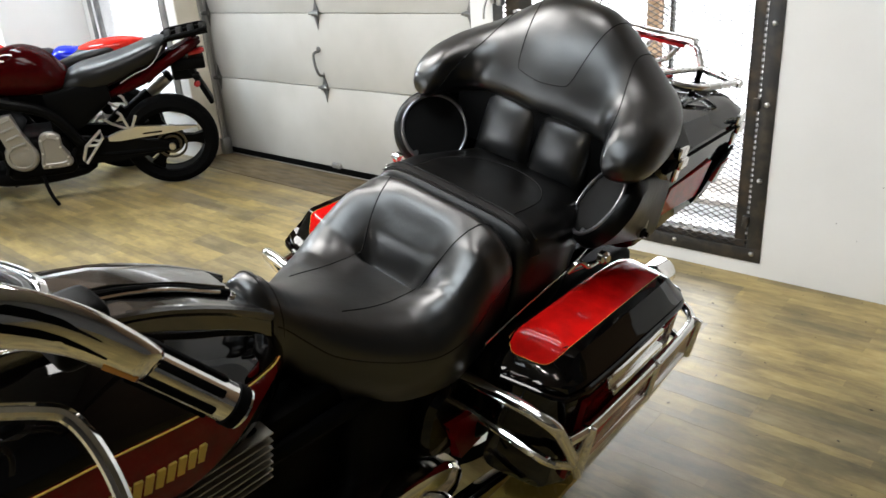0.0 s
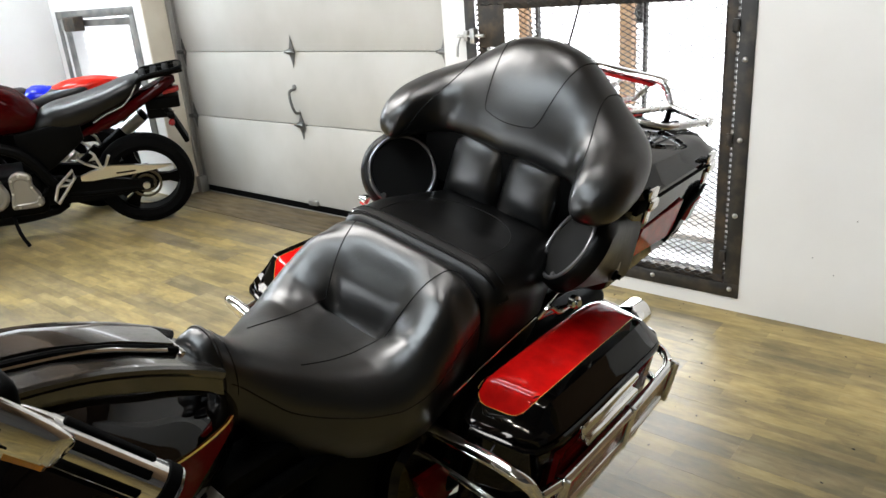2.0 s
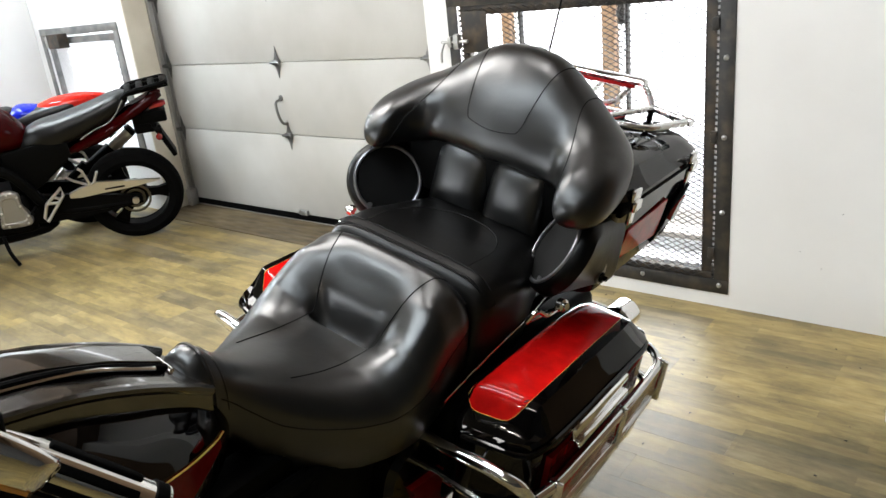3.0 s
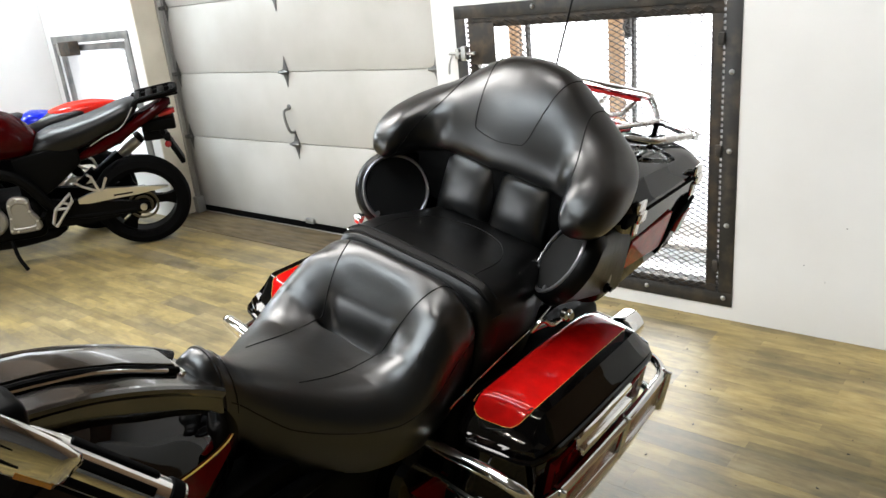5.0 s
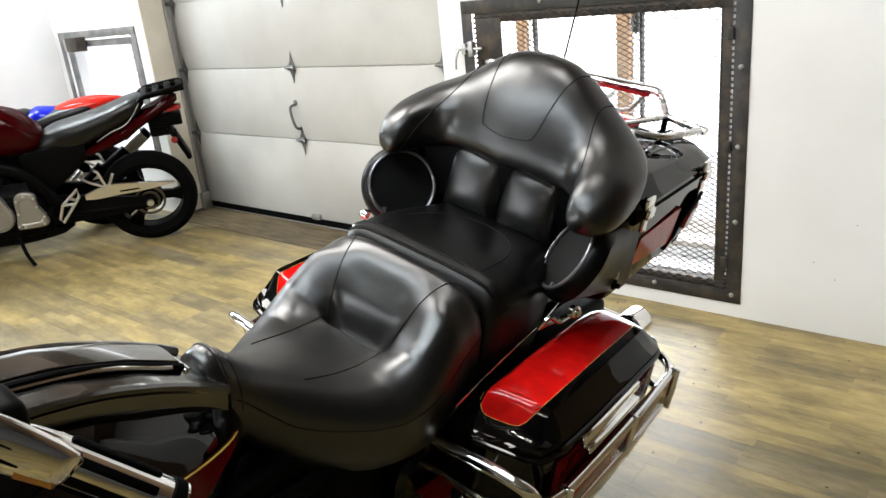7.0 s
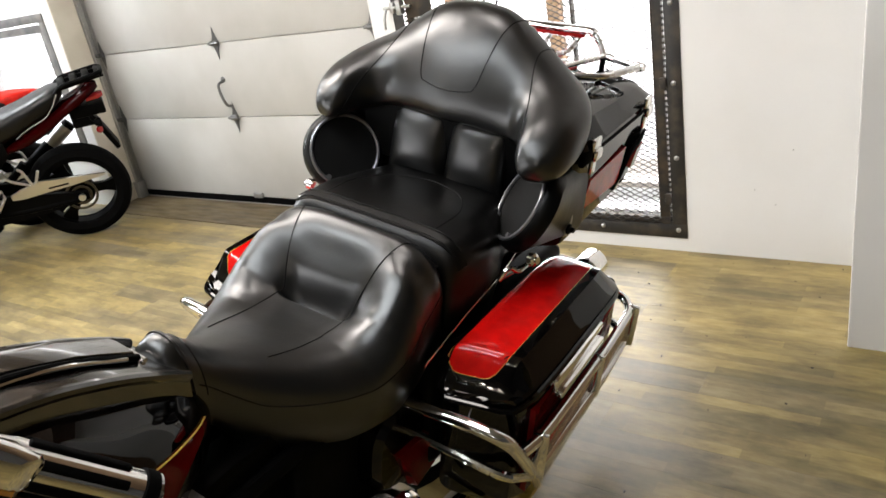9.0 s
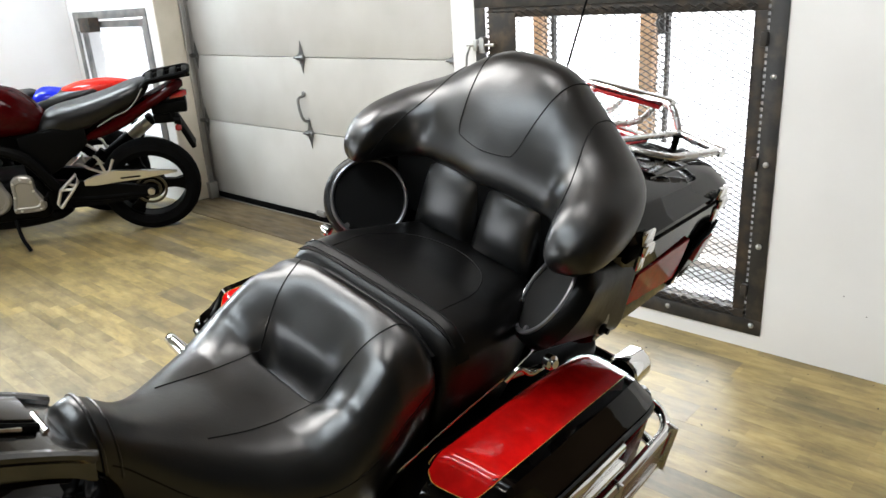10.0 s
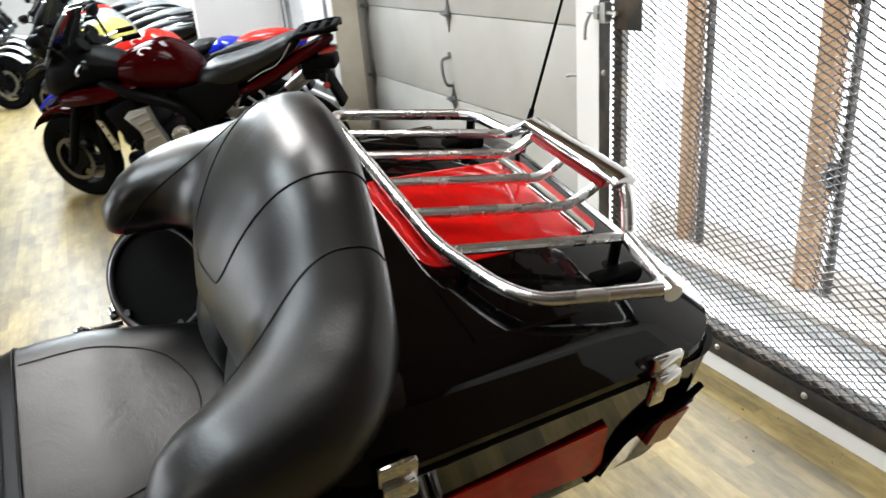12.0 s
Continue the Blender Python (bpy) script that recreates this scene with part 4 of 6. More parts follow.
bar = part("light_bar", [loft([[(x, 0.882 + 0.019 * math.cos(a), z + 0.009 * math.sin(a)) for a in (2 * math.pi * k / 16 for k in range(16))] for x, z in ((-0.078, 1.199), (-0.07, 1.203), (0.128, 1.213), (0.138, 1.210))])], CHROME, rack, "flat rounded chrome light bar cover")
part("red_lens", [moved(box(-0.085, 0.085, -0.007, 0.007, -0.005, 0.005, 0.002), Matrix.Translation((0.03, 0.872, 1.194)) @ Euler((0, radians(-2.8), 0)).to_matrix().to_4x4())], RED_LENS, bar, "red lens strip")
for x, y in ((0.142, 0.648), (-0.22, 0.655), (0.182, 0.845), (-0.2, 0.85)):
    part("rack_foot", [tube([(x, y, 1.158), (x, y, 1.118)], 0.0075, 10, 0), disc((x, y, 1.112), (0, 0, 1), [(0.015, 0), (0.015, 0.008), (0.008, 0.014)], 14)], PLASTIC, rack)
part("antenna", [tube([(-0.205, 0.955, 1.04), (-0.207, 0.975, 1.15)], 0.009, 10, 0, taper=0.0045), tube([(-0.207, 0.973, 1.14), (-0.235, 1.15, 1.95)], 0.003, 6, 0, taper=0.0016)], PLASTIC, bike, "thin black whip antenna")

# saddlebags
for s in (1, -1):
    def X(shape):
        return shape if s > 0 else moved(mirrored(shape), Matrix.Translation((0, 0, -0.032)))

    def slant(p):
        return (p[0], p[1] + 0.25 * (p[0] - 0.25) * min(1.0, max(0.0, (0.28 - p[1]) / 0.3)), p[2])

    def bag_ring(y, xi, xo, z0, z1, r=0.035, n=5):
        pts = []
        for cx, cz, a0 in ((xo - r, z1 - r, 0), (xi + r, z1 - r, 90), (xi + r, z0 + r, 180), (xo - r, z0 + r, 270)):
            for k in range(n + 1):
                a = radians(a0 + 90 * k / n)
                pts.append(slant((cx + r * math.cos(a), y, cz + r * math.sin(a))))
        return pts

    body = part("saddlebag", [X(loft([bag_ring(-0.033, 0.285, 0.38, 0.50, 0.712, 0.03), bag_ring(-0.02, 0.265, 0.408, 0.45, 0.730, 0.03), bag_ring(0.05, 0.255, 0.420, 0.42, 0.734, 0.03), bag_ring(0.25, 0.252, 0.424, 0.40, 0.734, 0.03),
                                      bag_ring(0.42, 0.252, 0.422, 0.40, 0.728, 0.03), bag_ring(0.51, 0.258, 0.412, 0.42, 0.716, 0.03), bag_ring(0.545, 0.28, 0.39, 0.46, 0.70, 0.03)]))], BLACK_PAINT, bike, "glossy black hard saddlebag", 40)
    part("red_band", [X(loft([[(0.415, y, 0.690), (0.4275, y, 0.690), (0.4275, y, 0.47), (0.415, y, 0.47)] for y in (0.06, 0.25, 0.40)] + [[(0.405, 0.52, 0.68), (0.4165, 0.52, 0.68), (0.4165, 0.52, 0.47), (0.405, 0.52, 0.47)]]))], SHADED_RED, body, "red lacquer side panel, darkened for shade")
    # lid: stations y, inner x, ridge x, outer x, seam height, ridge height, crown height
    LID = np.array([
        (-0.047, 0.275, 0.330, 0.369, 0.732, 0.734, 0.735), (-0.039, 0.258, 0.362, 0.402, 0.732, 0.734, 0.735), (-0.020, 0.250, 0.372, 0.412, 0.734, 0.742, 0.743), (-0.008, 0.247, 0.378, 0.416, 0.735, 0.755, 0.757), (0.016, 0.246, 0.385, 0.419, 0.737, 0.798, 0.800),
        (0.023, 0.246, 0.387, 0.420, 0.738, 0.802, 0.804), (0.040, 0.246, 0.388, 0.421, 0.738, 0.803, 0.806), (0.200, 0.246, 0.390, 0.425, 0.740, 0.804, 0.808), (0.380, 0.246, 0.388, 0.425, 0.738, 0.798, 0.801),
        (0.460, 0.250, 0.382, 0.423, 0.732, 0.788, 0.791), (0.505, 0.258, 0.370, 0.418, 0.726, 0.768, 0.770), (0.535, 0.268, 0.355, 0.406, 0.722, 0.738, 0.740), (0.552, 0.285, 0.335, 0.384, 0.718, 0.720, 0.721)])

    def lid_station(y):
        return [float(spline(LID[:, 0], LID[:, k], y)) for k in range(1, 7)]

    def lid_top(y, f):
        """A point of the lid's upper face, f from 0 inside to 1 at the outer ridge."""
        xi, xr, xo, zs, zr, zc = lid_station(y)
        low = 0.45 * max(0.0, 1 - f / 0.09) + 0.10 * max(0.0, min(1.0, (0.2 - f) / 0.11)) * min(1.0, f / 0.09)
        return Vector(slant((xi + (xr - xi) * f, y, zr - (zr - zs) * low + (zc - zr) * math.sin(math.pi * f))))

    rings = []
    for y in sorted(list(np.linspace(LID[0, 0], LID[-1, 0], 44)) + [0.016, 0.0195, 0.023]):
        xi, xr, xo, zs, zr, zc = lid_station(y)
        rings.append([slant((xi, y, zs))] + [lid_top(y, f) for f in (0, 0.09, 0.2, 0.34, 0.5, 0.66, 0.8, 0.92, 1)] + [slant(p) for p in ((xr + (xo - xr) * 0.45, y, zs + (zr - zs) * 0.68), (xo - 0.006, y, zs + 0.012), (xo, y, zs + 0.004), (xo - 0.004, y, zs - 0.012))])
    bag_lid = part("bag_lid", [X(loft(rings))], BLACK_PAINT, body, "glossy black saddlebag lid", 22)
    red = []
    for k in range(36):
        v = (k / 35) ** 1.7
        row = []
        for f in np.linspace(0.05, 0.85, 13):
            edge = abs(2 * (f - 0.05) / 0.80 - 1)
            y = (-0.008 + 0.020 * edge ** 5) * (1 - v) + 0.50 * v
            row.append(lid_top(y, f) + Vector((0, -0.0006, 0.0012)))
        red.append(row)
    red_low = [[p - Vector((0, 0, 0.004)) for p in r] for r in red]
    part("red_strip", [X(loft([a + b[::-1] for a, b in zip(red, red_low)]))], RED_PAINT, bag_lid, "bright red panel along the lid", 30)
    pin = [[r[0] + Vector((0.001, 0, 0.0004)) for r in red], [r[-1] + Vector((0.001, 0, 0.0004)) for r in red], red[0]]
    part("pinstripe", [X(tube(p, 0.0006, 5, 0)) for p in pin], GOLD, bag_lid, "gold pinstripe")
    rim = [Vector(slant((lid_station(y)[2] + 0.001, y, lid_station(y)[3] - 0.010))) for y in np.linspace(0.545, -0.039, 28)] + [Vector(slant((x, -0.048, 0.723))) for x in (0.385, 0.35, 0.31, 0.28)]
    part("lid_edge", [X(tube(rim, 0.007, 8, 0))], BLACK_PAINT, bag_lid, "rounded black lid rim")
    part("bag_latch", [X(box(0.415, 0.440, 0.125, 0.372, 0.690, 0.724, 0.006)), X(box(0.418, 0.450, 0.135, 0.362, 0.677, 0.692, 0.004))], CHROME, body, "long chrome latch cover")
    # guard rails
    guard = part("saddlebag_guard", [X(tube(rounded([(0.15, -0.05, 0.675), (0.25, -0.062, 0.697), (0.36, -0.064, 0.712), (0.424, -0.058, 0.706), (0.436, 0.05, 0.55), (0.436, 0.10, 0.465)], 0.05), 0.0135, 12, 0)),
                                     X(tube(rounded([(0.20, -0.02, 0.572), (0.30, -0.02, 0.573), (0.415, -0.02, 0.572), (0.438, 0.05, 0.53)], 0.04), 0.010, 10, 0))], CHROME, bike, "chrome tubular saddlebag guard")
    for z in (0.635, 0.545):
        part("guard_rail", [X(tube(rounded([(0.434, 0.0 if z > 0.6 else 0.05, z), (0.447, 0.06, z), (0.450, 0.40, z), (0.444, 0.575, z + 0.002), (0.41, 0.625, z + 0.003), (0.33, 0.635, z + 0.003)], 0.05), 0.0115, 12, 0))], CHROME, guard)
    for y0, y1 in ((0.07, 0.335), (0.365, 0.57)):
        part("red_reflector", [X(box(0.436, 0.4525, y0, y1, 0.556, 0.624, 0.004))], RED_LENS, guard, "long red reflector strip")
    for y in (0.055, 0.35, 0.585):
        part("clamp", [X(box(0.434, 0.4635, y - 0.006, y + 0.006, 0.531, 0.649, 0.004))], CHROME, guard)
    # passenger and rider footboards
    board = part("footboard", [X(loft([plan_ring(0.055, 0.055, -0.10, 0.16, 0.03, 0.03, 0.325), plan_ring(0.058, 0.058, -0.105, 0.165, 0.03, 0.03, 0.335), plan_ring(0.055, 0.055, -0.10, 0.16, 0.03, 0.03, 0.341)])) ], FLOOR_TINT, bike, "chrome diamond plate footboard coloured with the floor's yellow reflection", at=Matrix.Translation((s * 0.355, 0.06, 0.02)))
    studs = []
    for i in range(9):
        for j in range(4):
            studs.append(moved(box(-0.010, 0.010, -0.002, 0.002, 0, 0.0035, 0.001, 1), Matrix.Translation((-0.04 + 0.027 * j, -0.085 + 0.028 * i, 0.341)) @ Euler((0, 0, radians(45 if (i + j) % 2 else -45))).to_matrix().to_4x4()))
    part("tread", studs, FLOOR_TINT, board)
    part("board_arm", [X(tube([(0.15, -0.08, 0.36), (0.28, -0.10, 0.38), (0.36, -0.04, 0.355)], 0.016, 10, 4))], CHROME, bike)

part("rear_fender", [loft([[(0.105 * math.sin(b), 0.42 + (0.37 + 0.035 * math.cos(b)) * math.cos(a), 0.33 + (0.37 + 0.035 * math.cos(b)) * math.sin(a)) for b in (radians(-90 + 18 * k) for k in range(11))] for a in (radians(-10 + 6 * k) for k in range(31))], caps=False, closed=False)], BLACK_PAINT, bike, "black rear fender")


def wheel(parent, y, r, width, hub, material=None):
    prof = [(r - 0.075, -width * 0.42), (r - 0.03, -width * 0.5), (r - 0.008, -width * 0.36), (r, 0), (r - 0.008, width * 0.36), (r - 0.03, width * 0.5), (r - 0.075, width * 0.42)]
    w = part("wheel", [disc((0, y, r), (1, 0, 0), [(r - 0.09, -width * 0.3), (r - 0.075, -width * 0.42), (r - 0.075, width * 0.42), (r - 0.09, width * 0.3)], 40)], material or ALLOY, parent)
    part("tyre", [hoop((0, y, r), (1, 0, 0), prof)], RUBBER, w, "black rubber tyre")
    return w


wheel(bike, 0.42, 0.33, 0.14, 0.06)
wheel(bike, -1.19, 0.32, 0.13, 0.06)

# tank, console, handlebar
TANK = np.array([(-0.385, 0.045, 0.82, 0.86), (-0.41, 0.075, 0.79, 0.905), (-0.46, 0.115, 0.765, 0.945), (-0.55, 0.152, 0.745, 0.99), (-0.65, 0.176, 0.74, 1.032), (-0.80, 0.186, 0.75, 1.062), (-0.94, 0.170, 0.78, 1.05), (-1.00, 0.12, 0.83, 1.0), (-1.02, 0.06, 0.88, 0.95)])[::-1]


def tank_point(y, a):
    w, zb, zt = (float(spline(TANK[:, 0], TANK[:, k], y)) for k in (1, 2, 3))
    c, s = math.cos(a), math.sin(a)
    return Vector((w * math.copysign(abs(c) ** 0.8, c), y, zb + (zt - zb) * (0.38 + (0.62 * s ** 0.85 if s > 0 else 0.38 * s))))


tank = part("fuel_tank", [loft([[tank_point(y, 2 * math.pi * k / 32) for k in range(32)] for y in np.linspace(-1.02, -0.385, 44)])], BLACK_PAINT, bike, "glossy black fuel tank with red flanks", 60)
for s in (1, -1):
    rows = []
    for y in np.linspace(-0.96, -0.43, 30):
        lo, hi = float(spline([-0.96, -0.80, -0.65, -0.515, -0.43], [-0.7, -0.6, -0.32, 0.1, 0.30], y)), 0.42
        rows.append([tank_point(y, lo + (hi - lo) * k / 6) for k in range(7)])
    off = [[p * 1.0 + Vector((0.0022, 0, 0)) for p in r] for r in rows]
    skin = loft([a + b[::-1] for a, b in zip(off, rows)])
    part("red_flank", [skin if s > 0 else mirrored(skin)], SHADED_RED, tank, "red lacquered lower flank, darkened for shade", 60)
    edge = tube([r[-1] + Vector((0.001, 0, 0)) for r in off], 0.0014, 5, 0)
    part("pinstripe", [edge if s > 0 else mirrored(edge)], GOLD, tank, "gold pinstripe")
    marks = []
    for k in range(13):
        y = -0.83 + 0.0165 * k
        p = tank_point(y, 0.10)
        marks.append(moved(box(-0.003, 0.0042, -0.006, 0.006, -0.016, 0.014, 0.001, 1), Matrix.Translation(p) @ Euler((radians(-14), 0, 0)).to_matrix().to_4x4()))
    for m in marks:
        part("gold_mark", [m if s > 0 else mirrored(m)], GOLD, tank, "gold bar of unread lettering")
CONSOLE = ((-0.99, 1.055), (-0.9, 1.078), (-0.8, 1.075), (-0.65, 1.045), (-0.55, 1.006), (-0.47, 0.962), (-0.43, 0.935))
console = part("console", [loft([[(-0.07, y, z - 0.03), (-0.068, y, z + 0.004), (-0.05, y, z + 0.010), (0, y, z + 0.013), (0.05, y, z + 0.010), (0.068, y, z + 0.004), (0.07, y, z - 0.03)] for y, z in CONSOLE])], CONSOLE_PAINT, tank, "glossy black tank console")
for x in (-0.066, 0.066):
    part("console_rail", [tube([(x, y, z + 0.008) for y, z in CONSOLE], 0.009, 10, 4)], CONSOLE_PAINT, console, "rounded glossy black edge rail")
part("fuel_door", [loft([[(-0.052, y, z + 0.009), (-0.048, y, z + 0.024), (-0.03, y, z + 0.028), (0.008, y, z + 0.026), (0.012, y, z + 0.010)] for y, z in CONSOLE[2:6]])], CONSOLE_PAINT, console, "raised black fuel door")
part("fuel_door_hinge", [tube([(-0.045, -0.80, 1.108), (-0.02, -0.81, 1.112), (0.0, -0.80, 1.106)], 0.010, 10, 4)], PLASTIC, console)
part("door_frame", [tube([(0.016, y, z + 0.018) for y, z in CONSOLE[2:6]] , 0.006, 8, 4), tube([(-0.055, -0.79, 1.086), (0.0, -0.81, 1.094), (0.016, -0.80, 1.092)], 0.007, 8, 4)], PLASTIC, console, "satin black frame round the fuel door")
part("console_trim", [tube([(-0.02, -0.462, 0.972), (0.02, -0.462, 0.972)], 0.004, 8, 0), tube([(0.02, -0.75, 1.083), (0.022, -0.6, 1.047), (0.022, -0.49, 0.993)], 0.003, 6, 4)], CHROME, console, "thin chrome console trim")

bars = part("handlebar", [tube([(0.335, -0.71, 1.14), (0.270, -0.80, 1.228), (0.20, -0.95, 1.22), (0.08, -1.06, 1.16), (0, -1.08, 1.15), (-0.08, -1.06, 1.16), (-0.20, -0.95, 1.22), (-0.270, -0.80, 1.228), (-0.335, -0.71, 1.14)], 0.0127, 12, 6)], CHROME, bike, "chrome pull-back handlebar")
for s in (1, -1):
    a, b = Vector((s * 0.344, -0.697, 1.126)), Vector((s * 0.280, -0.785, 1.214))
    ax = (b - a).normalized()
    turn = ax.to_track_quat("Z", "Y").to_matrix().to_4x4()
    grip = part("grip", [disc(a, ax, [(0.016, 0), (0.0205, 0.002), (0.0205, 0.118), (0.016, 0.12)], 28)], CHROME, bars, "chrome grip with black rubber inserts")
    for k in range(7):
        part("rubber_insert", [moved(box(-0.0042, 0.0042, -0.003, 0.003, 0.022, 0.110, 0.002, 3), Matrix.Translation(a) @ turn @ Euler((0, 0, radians(360 / 7 * k + 12))).to_matrix().to_4x4() @ Matrix.Translation((0, 0.0205, 0)))], RUBBER, grip)
    part("rubber_ring", [disc(a, ax, [(0.019, -0.008), (0.0225, -0.006), (0.0225, 0.006), (0.020, 0.008)], 28)], RUBBER, grip)
    part("end_cap", [disc(a - ax * 0.014, ax, [(0.004, 0), (0.015, 0.001), (0.0215, 0.005), (0.021, 0.008)], 28)], CHROME, grip, "domed chrome end cap")
    part("lever", [tube([(s * x, y, z) for x, y, z in ((0.25, -0.915, 1.195), (0.28, -0.878, 1.192), (0.294, -0.853, 1.186), (0.305, -0.838, 1.179), (0.326, -0.83, 1.162), (0.354, -0.828, 1.137), (0.385, -0.832, 1.107), (0.42, -0.84, 1.07))], 0.0075, 10, 5)], CHROME, bars, "bent chrome hand lever")
    # broad lever blade with tapering black slots
    facing = Vector((0.5, -0.69, 0.52)).normalized()
    spine = curve_points([(0.355, -0.782, 1.232), (0.345, -0.797, 1.249), (0.325, -0.828, 1.278), (0.308, -0.866, 1.300), (0.293, -0.90, 1.312)], 6)

    def blade(t, across, lift):
        q = min(len(spine) - 2, int(t * (len(spine) - 1)))
        p = spine[q].lerp(spine[q + 1], t * (len(spine) - 1) - q)
        along = (spine[min(q + 2, len(spine) - 1)] - spine[max(q - 1, 0)]).normalized()
        return p + along.cross(facing).normalized() * across * (0.017 + 0.010 * t) + facing * lift

    rings = []
    for k in range(19):
        t = k / 18
        r = 1.0 if k else 0.75
        rings.append([blade(t, r * math.copysign(abs(math.cos(g)) ** 0.8, math.cos(g)), r * 0.012 * math.sin(g)) for g in (2 * math.pi * m / 24 for m in range(24))])
    perch = part("lever_perch", [loft(rings)], CHROME, bars, "broad rounded chrome lever housing", 60)
    for w0, w1, t0 in ((-0.42, -0.12, 0.30), (0.16, 0.48, 0.36)):
        slot = [[blade(t, w0 + (w1 - w0) * m / 4 * min(1.0, 0.25 + (t - t0) * 3) + 0.0, 0.0126 * math.sqrt(max(0.0, 1 - (w0 + (w1 - w0) * m / 4) ** 2)) + h) for m in range(5)] for t in np.linspace(t0, 0.98, 8) for h in (0,)]
        low = [[p - facing * 0.004 for p in r] for r in slot]
        part("black_slot", [loft([x + y[::-1] for x, y in zip(slot, low)])], PLASTIC, perch, "tapering black slot")
    # yellow reflection in the chrome, modelled as an amber piece
    part("amber_marker", [loft([[blade(t, -0.62, 0.0105), blade(t, -0.92, 0.0075), blade(t, -1.05, 0.0), blade(t, -0.62, 0.0)] for t in (0.02, 0.10, 0.20, 0.30)])], AMBER, perch, "amber reflection coloured onto the lever housing")
    if s < 0:
        for o in (perch, *perch.children):
            for v in o.data.vertices:
                v.co.x = -v.co.x
            o.data.flip_normals()
    part("switch_housing", [moved(box(-0.026, 0.026, -0.026, 0.026, -0.03, 0.03, 0.012, 3), Matrix.Translation(b + ax * 0.03))], PLASTIC, bars, "black switch housing")
gauge = part("tank_gauge", [disc((0, -0.80, 1.118), (0, 0.30, 0.95), [(0.078, -0.02), (0.080, 0.006), (0.074, 0.016), (0.066, 0.018), (0.064, 0.012)], 36)], CHROME, console, "round chrome gauge bezel")
part("gauge_glass", [disc((0, -0.80, 1.118), (0, 0.30, 0.95), [(0.066, 0.008), (0.062, 0.014), (0.045, 0.022), (0.02, 0.027), (0.003, 0.028)], 32)], TINT, gauge, "dark domed gauge glass")

# engine and exhaust
engine = part("engine_block", [box(-0.14, 0.14, -0.78, -0.20, 0.24, 0.50, 0.05, 4), box(-0.12, 0.12, -0.24, 0.05, 0.26, 0.62, 0.05, 4)], PLASTIC, bike, "black engine and gearbox cases")
for y, tilt in ((-0.66, 22), (-0.42, -22)):
    m = Matrix.Translation((0, y, 0.50)) @ Euler((radians(tilt), 0, 0)).to_matrix().to_4x4()
    cyl = part("cylinder", [moved(box(-0.075, 0.075, -0.07, 0.07, 0, 0.22, 0.03, 3), m)], PLASTIC, engine)
    part("cooling_fins", [moved(box(-0.10, 0.10, -0.09, 0.09, 0.02 + 0.018 * k, 0.026 + 0.018 * k, 0.002, 1), m) for k in range(10)], ALLOY, cyl, "bright-edged cooling fins")
head = part("cylinder_head", [box(0.03, 0.135, -0.68, -0.50, 0.68, 0.80, 0.015)], PLASTIC, engine, "black finned cylinder head")
for k in range(7):
    part("cooling_fin", [box(0.05, 0.150, -0.69, -0.49, 0.690 + 0.0165 * k, 0.6935 + 0.0165 * k, 0.001, 1)], ALLOY_DULL, head)
part("primary_cover", [loft([[(x, -0.40 + 0.40 * math.cos(a) * f, 0.37 + 0.135 * math.sin(a) * f) for a in (2 * math.pi * k / 32 for k in range(32))] for x, f in ((0.13, 1.0), (0.205, 1.0), (0.222, 0.97), (0.232, 0.88), (0.236, 0.6))])], CHROME, engine, "chrome primary cover")
for s in (1, -1):
    part("exhaust_pipe", [tube([(s * 0.20, -0.30, 0.24), (s * 0.25, 0.03, 0.285), (s * 0.28, 0.24, 0.275), (s * 0.33, 0.42, 0.27), (s * 0.33, 0.62, 0.27)], 0.035, 16, 5), disc((s * 0.33, 0.62, 0.27), (0, 1, 0.05), [(0.046, -0.42), (0.05, -0.40), (0.05, 0.14), (0.046, 0.16), (0.036, 0.16), (0.036, 0.05)], 24)], CHROME, bike, "chrome muffler")
side = part("side_cover", [loft([[(x, -0.03 + 0.12 * math.copysign(abs(math.cos(a)) ** 0.6, math.cos(a)) * f, 0.575 + 0.10 * math.copysign(abs(math.sin(a)) ** 0.6, math.sin(a)) * f) for a in (2 * math.pi * k / 28 for k in range(28))] for x, f in ((0.14, 1), (0.19, 1), (0.205, 0.9), (0.21, 0.5))])], BLACK_PAINT, bike, "black side cover")
part("red_reflector", [loft([[(0.20, -0.105, 0.588), (0.20, 0.012, 0.572), (0.20, 0.045, 0.45), (0.20, -0.035, 0.435)], [(0.222, -0.10, 0.582), (0.222, 0.008, 0.566), (0.222, 0.038, 0.455), (0.222, -0.03, 0.441)]])], SHADED_RED, side, "red panel, darkened for shade")
part("battery_cover", [box(-0.155, 0.155, -0.30, 0.06, 0.34, 0.715, 0.03, 3)], PLASTIC, bike, "black battery and oil tank covers")
for s in (1, -1):
    part("fender_strut", [box(min(s * 0.10, s * 0.235), max(s * 0.10, s * 0.235), 0.0, 0.62, 0.46, 0.745, 0.03, 3)], PLASTIC, bike, "black rear frame strut cover")
    part("frame_cover", [box(min(s * 0.03, s * 0.11), max(s * 0.03, s * 0.11), -0.95, -0.25, 0.48, 0.76, 0.02, 2)], PLASTIC, bike)
    part("trim_wire", [tube([(s * 0.232, -0.04, 0.775), (s * 0.236, 0.1, 0.812), (s * 0.232, 0.26, 0.832), (s * 0.21, 0.40, 0.835)], 0.0022, 8, 5)], CHROME, bike, "thin chrome trim rail")
